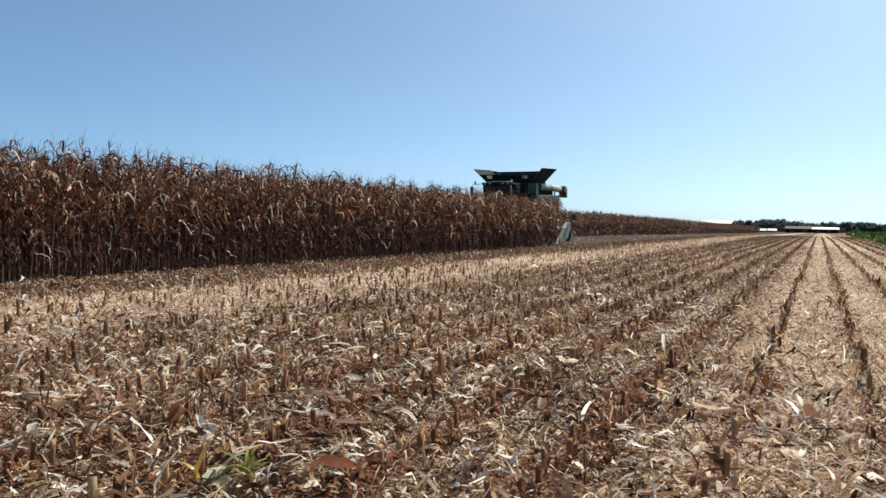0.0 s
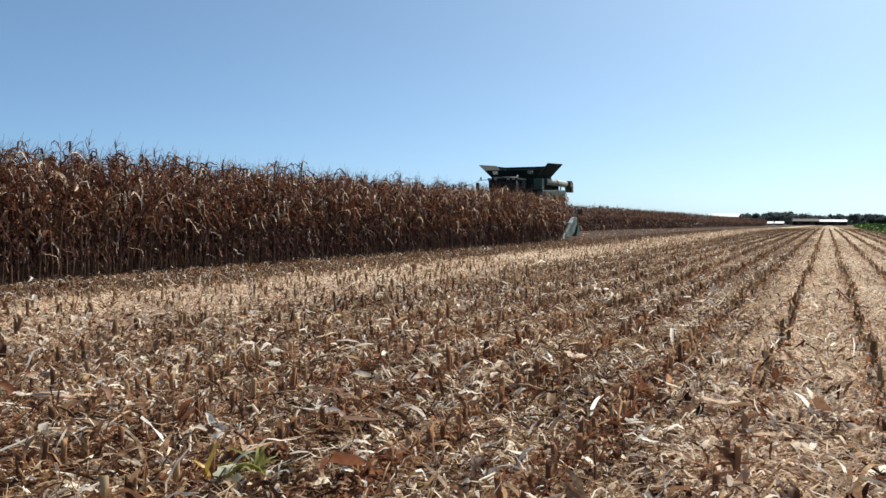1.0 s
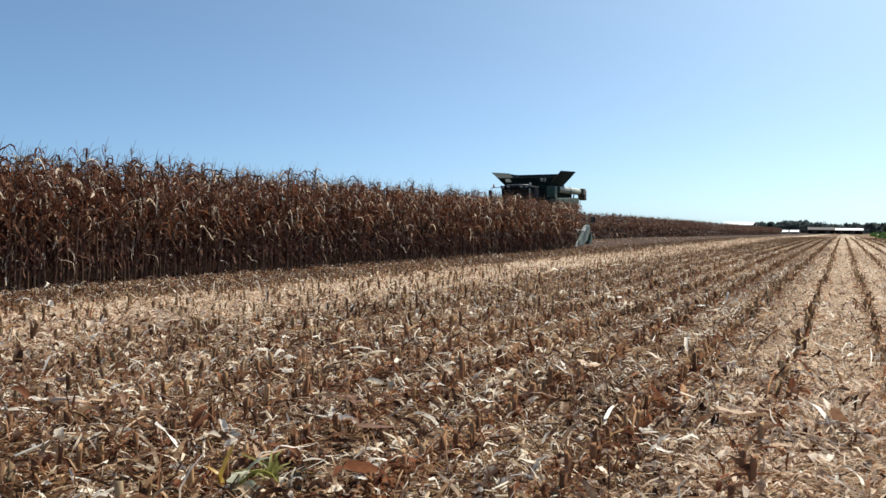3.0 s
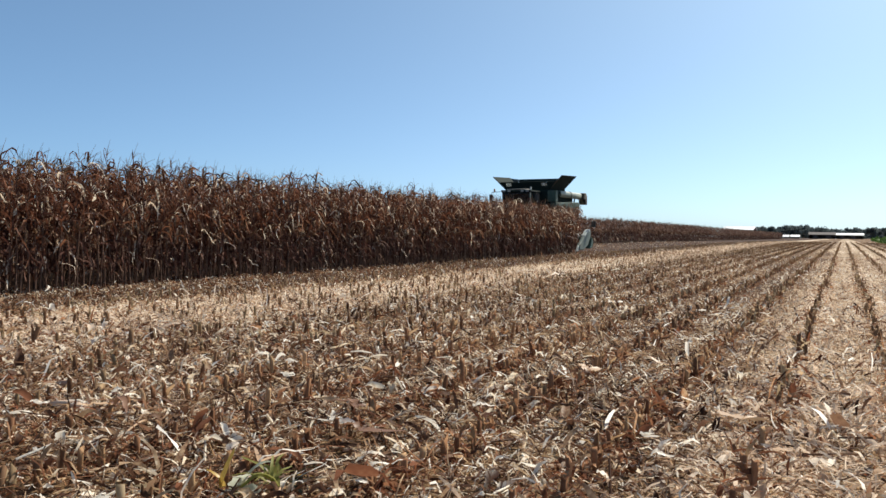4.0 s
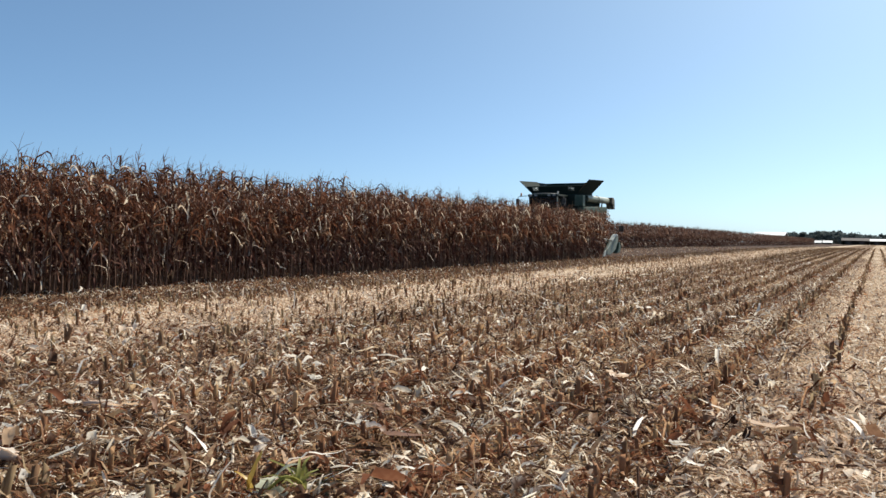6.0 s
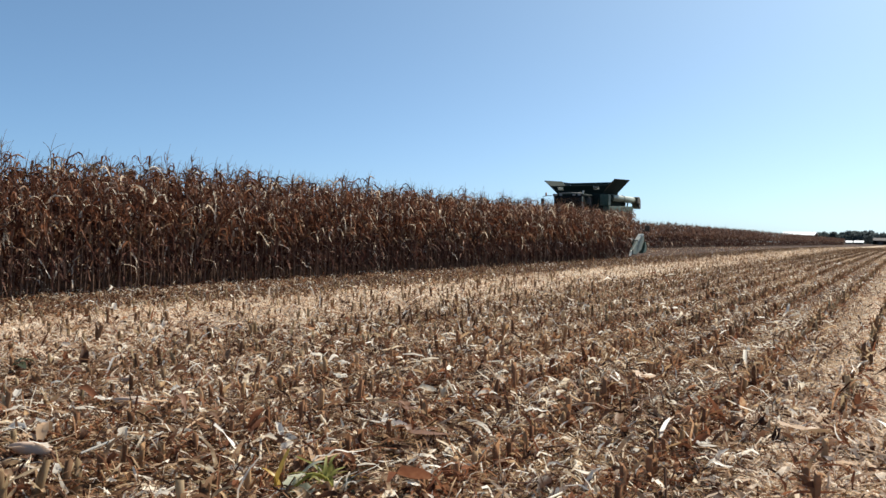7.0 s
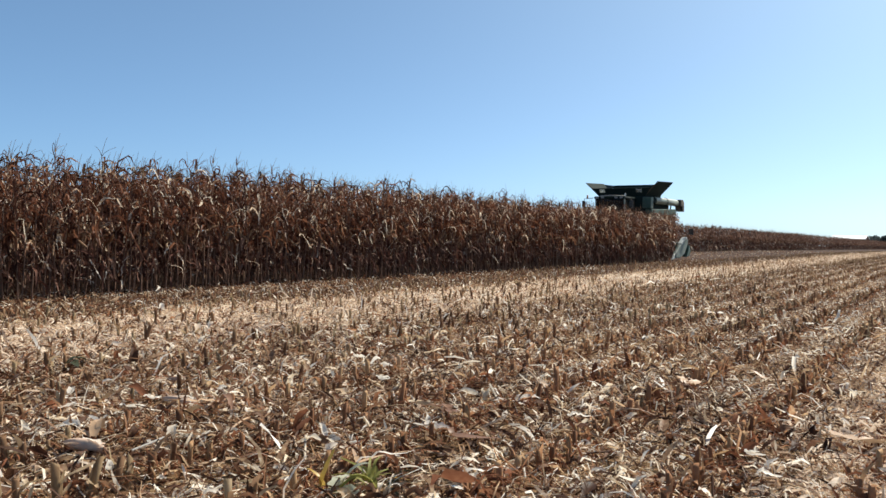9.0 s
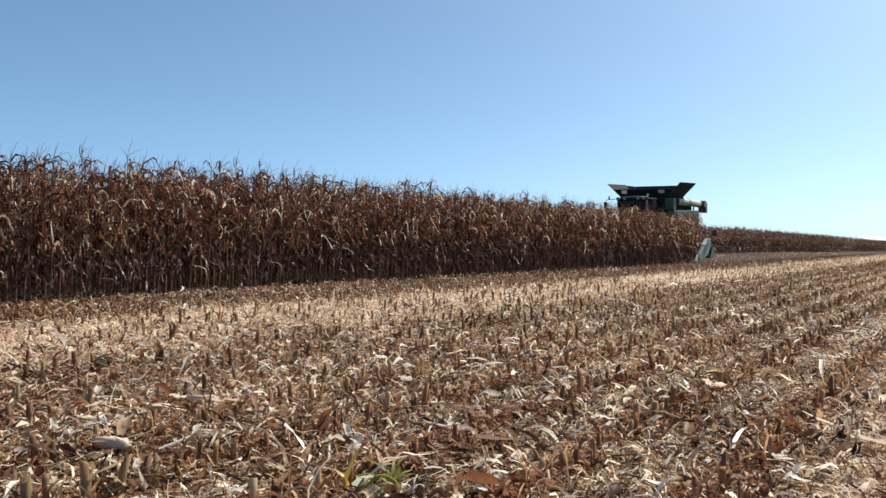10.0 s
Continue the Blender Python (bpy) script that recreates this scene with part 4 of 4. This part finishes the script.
def lying(name, x, y, yaw, leaves, label, category, seed):
    """A torn husk or leaf: a few cupped blades spreading from one base; leaves = (length, half-width, rise, droop, spread, material)."""
    r = np.random.default_rng(seed)
    top = empty(name, pose(x, y, ground_z(x, y) + 0.08, 0, 0, yaw) @ Matrix.Scale(1.2, 4))
    tagged(top, label, category, "husks and leaves on the ground")
    for k, (ln, w, rise, droop, spread, mat) in enumerate(leaves):
        b = turned(blade(r, ln, w * 1.08, rise * 0.4, droop * 0.5, 10, 0.35, r.normal(0, 0.5), 0.5), spread, np.array([0, 0, 0.0]))
        v = b[0].copy()
        v[:, 2] = np.maximum(v[:, 2], 0.002) + 0.004 * k
        ob = new("blade", raw_mesh("blade", v, b[1], [mat]))
        ob.parent = top
    return top


PALE_ONE = [(0.13, 0.028, 0.5, 1.2, 0.0, M_pale), (0.11, 0.02, 0.3, 0.8, 0.7, M_pale), (0.08, 0.016, 0.7, 1.4, -0.6, M_pale)]
lying("corn_husk", -2.67, 4.59, 60, [(0.20, 0.036, 0.9, 1.6, 0.0, M_pale), (0.16, 0.03, 0.5, 1.2, 0.6, M_pale), (0.12, 0.02, 0.3, 1.0, -0.8, M_pale), (0.11, 0.02, 0.8, 1.0, 2.6, M_pale)], "torn white maize husk lying on the stubble", "husk", 1)
lying("corn_husk", -4.79, 5.44, 160, [(0.2, 0.045, 0.4, 1.0, 0.0, M_pale), (0.12, 0.03, 0.2, 0.6, 0.5, M_pale)], "flat white maize husk on the stubble", "husk", 2)
lying("corn_husk", -3.95, 4.72, 100, PALE_ONE, "small white maize husk among brown shreds", "husk", 3)
lying("corn_husk", -0.90, 4.07, 15, [(0.12, 0.035, 0.4, 1.0, 0.0, M_pale)], "small pale maize husk on chaff", "husk", 4)
lying("corn_husk", -2.07, 3.01, 65, [(0.2, 0.022, 0.7, 1.0, 0.0, M_pale), (0.14, 0.02, 0.5, 1.0, 0.25, M_pale)], "narrow white maize husk standing on edge", "husk", 5)
lying("corn_husk", -2.74, 3.68, 20, [(0.16, 0.03, 0.3, 0.8, 0.0, M_pale), (0.15, 0.012, 0.3, 0.6, 2.9, M_pale), (0.1, 0.02, 0.6, 1.2, 1.2, M_pale)], "pale torn maize husk on the stubble", "husk", 6)
lying("corn_husk", -4.89, 2.56, 120, [(0.17, 0.025, 0.5, 1.0, 0.0, M_pale)], "pale maize husk among straw", "husk", 7)
lying("corn_husk", -3.95, 6.90, 80, PALE_ONE, "small white maize husk among brown shreds", "husk", 8)
lying("corn_husk", -3.36, 12.34, 70, [(0.24, 0.05, 0.9, 1.4, 0.0, M_pale), (0.2, 0.04, 0.6, 1.2, 1.0, M_pale)], "white maize husk caught on stubs", "husk", 9)
lying("corn_leaf", -1.40, 6.93, 40, [(0.5, 0.02, 0.5, 0.8, 0.0, M_tan), (0.34, 0.02, 0.9, 1.2, 1.9, M_tan)], "long tan maize leaf leaning on stubs", "leaf", 10)
lying("corn_leaf", -4.19, 3.29, 10, [(0.24, 0.026, 0.9, 1.8, 0.0, M_brown), (0.18, 0.022, 0.7, 1.5, 2.2, M_brown), (0.2, 0.02, 0.5, 1.2, 4.0, M_tan)], "curled brown maize leaf among straw", "leaf", 12)
lying("corn_leaf", -2.91, 4.17, 30, [(0.16, 0.03, 0.6, 1.3, 0.0, M_brown), (0.14, 0.03, 0.8, 1.4, 1.6, M_brown), (0.16, 0.025, 0.5, 1.1, 3.4, M_brown), (0.12, 0.02, 0.9, 1.6, 4.6, M_brown)], "dark brown clump of maize leaves", "leaf", 14)
lying("corn_husk", -0.56, 5.10, 0, [(0.26, 0.06, 0.2, 0.5, 0.0, M_tan), (0.2, 0.05, 0.25, 0.5, 2.8, M_tan)], "broad tan maize husk on pale chaff", "husk", 15)
lying("corn_leaf", -4.06, 2.31, 140, [(0.28, 0.024, 0.4, 0.9, 0.0, M_tan), (0.26, 0.022, 0.5, 1.0, 0.8, M_tan)], "tan maize leaf on straw", "leaf", 16)
lying("corn_leaf", -2.58, 2.87, 110, [(0.3, 0.01, 0.8, 0.5, 0.0, M_tan), (0.3, 0.01, 0.7, 0.6, 0.4, M_tan), (0.25, 0.009, 0.9, 0.7, -0.5, M_pale)], "thin pale straw stems sticking up", "straw", 17)


def husked_ear(x, y, yaw, length, radius, label, seed):
    """A fallen ear in its dry husk: a tapered, furrowed body, loose husk leaves along it and a short shank."""
    r = np.random.default_rng(seed)
    top = empty("corn_ear", pose(x, y, ground_z(x, y) + 0.045 + radius * 0.75, 0, r.uniform(-4, 4), yaw))
    tagged(top, label, "corn ear", "fallen ears on the stubble")
    t = np.linspace(0, 1, 9)
    line = np.stack([(t - 0.5) * length, 0.012 * np.sin(t * 3.0), 0.01 * np.sin(t * 2.4)], 1)
    v, f = tube(line, radius * np.interp(t, [0, 0.12, 0.4, 0.8, 1], [0.35, 0.85, 1.0, 0.72, 0.16]), 12, True)
    ring = np.arange(len(v)) % 12
    v[:, 1:] *= (1 + 0.07 * np.cos(ring * math.pi) + r.normal(0, 0.02, len(v)))[:, None]
    new("body", raw_mesh("body", v, f, [M_ear], True)).parent = top
    for k in range(5):
        b = blade(r, length * r.uniform(0.5, 1.0), radius * r.uniform(0.35, 0.7), r.uniform(0.0, 0.2), r.uniform(0.1, 0.4), 9, 0.5, r.normal(0, 0.4), 0.15)
        a = r.uniform(-0.3, 0.3)
        bv, bf = turned(b, a, np.array([-length * 0.48, radius * r.uniform(-0.8, 0.8), radius * r.uniform(0.1, 0.8)]))
        new("husk_leaf", raw_mesh("husk_leaf", bv, bf, [M_ear if k % 2 else M_pale], True)).parent = top
    sv, sf = tube(np.array([[-length * 0.5, 0, 0], [-length * 0.6, 0.01, -0.01], [-length * 0.68, 0.015, -0.012]]), [0.011, 0.010, 0.009], 7, True)
    new("shank", raw_mesh("shank", sv, sf, [M_brown], True)).parent = top


M_ear = leafy("pinkish_ear_husk", [(0.0, (0.42, 0.27, 0.19)), (1.0, (0.66, 0.50, 0.38))], 0.55, 0.25, 22.0, by="object", gloss=0.12)
husked_ear(-4.65, 3.28, 205, 0.24, 0.03, "pinkish-tan husked ear lying on straw", 11)
husked_ear(-5.29, 3.75, 200, 0.22, 0.026, "tan husked ear half hidden in straw", 13)
husked_ear(-4.02, 2.23, 198, 0.27, 0.034, "large pinkish husked ear lying on straw", 22)


def build_weed():
    r = np.random.default_rng(81)
    w = empty("weed", pose(-2.44, 2.72, ground_z(-2.44, 2.72) + 0.03, 0, 0, 42) @ Matrix.Scale(1.0, 4))
    tagged(w, "low weed with arching green and yellowing blades in the stubble", "weed")
    # material, length, half-width, rise, droop, way it leans (degrees, 0 = across to the right), where it starts
    kinds = [(M_yellow_leaf, 0.21, 0.024, 1.35, 0.35, 20, -0.17), (M_yellow_leaf, 0.15, 0.014, 1.1, 0.9, 150, -0.14), (M_grey_leaf, 0.21, 0.042, 1.1, 0.5, -60, -0.13), (M_grey_leaf, 0.2, 0.036, 1.0, 0.6, 0, -0.1)]
    kinds += [(M_grey_leaf, 0.17, 0.04, 0.6, 0.6, -45, -0.12), (M_grey_leaf, 0.12, 0.03, 0.9, 0.9, 40, -0.1)]
    kinds += [(M_green_leaf, 0.18 + 0.012 * k, 0.008 + 0.0025 * (k % 3), 0.95 + 0.1 * (k % 5), 1.2 + 0.25 * (k % 4), 100 + 13 * k, 0.08) for k in range(9)]
    kinds += [(M_green_leaf, 0.16 + 0.02 * k, 0.009, 1.1 + 0.1 * k, 1.0 + 0.2 * k, 10 + 25 * k, 0.05) for k in range(4)]
    kinds += [(M_dark_leaf, 0.16 + 0.02 * k, 0.012, 0.6 + 0.15 * k, 0.8, -70 + 30 * k, 0.14) for k in range(4)]
    kinds += [(M_yellow_leaf, 0.24, 0.009, 0.5, 0.9, 25, 0.1), (M_pale, 0.24, 0.006, 1.0, 0.5, -20, 0.12), (M_pale, 0.22, 0.006, 0.9, 0.4, -50, 0.1), (M_pale, 0.26, 0.007, 0.5, 0.3, -80, 0.14)]
    for mat, ln, hw, rise, droop, way, start in kinds:
        b = blade(r, ln, hw, rise, droop, 9, 0.3, r.normal(0, 0.5), 0.12)
        v, f = turned(b, radians(way), np.array([start + r.normal(0, 0.015), r.normal(0, 0.02), 0.0]))
        v[:, 2] = np.maximum(v[:, 2], 0.004)
        new("leaf", raw_mesh("leaf", v, f, [mat], True)).parent = w


build_weed()

lying("corn_leaf", -6.48, 3.48, 20, [(0.22, 0.035, 0.6, 1.2, 0.0, M_dark_leaf), (0.18, 0.03, 0.8, 1.4, 1.0, M_dark_leaf)], "dark olive-green maize leaf on straw", "leaf", 21)
for k, (x, y, yaw, ln) in enumerate([(-5.24, 2.75, 60, 0.13), (-3.47, 2.04, 75, 0.15), (-4.75, 3.15, 110, 0.1), (-6.36, 7.24, 20, 0.14), (-4.25, 5.09, 95, 0.12), (-4.67, 7.45, 50, 0.15), (-4.34, 7.17, 120, 0.12), (-1.03, 4.38, 10, 0.1), (-2.22, 4.6, 30, 0.14), (-6.0, 9.6, 70, 0.15), (-2.2, 9.0, 15, 0.13), (-7.2, 8.4, 140, 0.14), (-3.0, 16.5, 60, 0.18), (-5.8, 14.0, 100, 0.18), (-1.9, 11.5, 35, 0.15)]):
    lying("corn_husk", x, y, yaw, [(ln, 0.026, 0.45, 0.9, 0.0, M_pale), (ln * 0.8, 0.018, 0.3, 0.8, 0.9, M_pale)], "small bright scrap of maize husk on the stubble", "husk", 40 + k)
lying("corn_husk", -1.89, 6.11, 80, [(0.2, 0.05, 0.9, 1.4, 0.0, M_tan), (0.16, 0.04, 0.7, 1.2, 1.3, M_tan)], "crumpled tan maize husk", "husk", 23)
lying("corn_leaf", -2.53, 3.66, 10, [(0.26, 0.035, 0.5, 1.1, 0.0, M_brown), (0.22, 0.03, 0.6, 1.2, 2.6, M_brown)], "reddish-brown maize leaf on the stubble", "leaf", 24)


def stick(a, b, radius, lift):
    """A snapped thin stalk that leans across the litter."""
    p, q = np.array([*a, ground_z(*a) + 0.05]), np.array([*b, ground_z(*b) + 0.06])
    t = np.linspace(0, 1, 7)[:, None]
    path = p * (1 - t) + q * t + np.array([0.02, 0.01, lift]) * np.sin(t * math.pi)
    ob = new("cut_stalk", raw_mesh("cut_stalk", *tube(path, np.linspace(radius, radius * 0.7, 7), 7, True), [M_tan], True))
    tagged(ob, "thin pale snapped maize stalk across the litter", "stalk", "snapped stalks")


stick((-3.55, 6.2), (-2.68, 5.15), 0.009, 0.05)
stick((-3.1, 6.0), (-2.75, 5.6), 0.007, 0.03)
stick((-2.1, 4.75), (-1.75, 5.0), 0.008, 0.06)
stick((-3.9, 3.3), (-3.62, 2.85), 0.008, 0.03)
stick((-2.35, 2.75), (-2.2, 2.5), 0.006, 0.03)
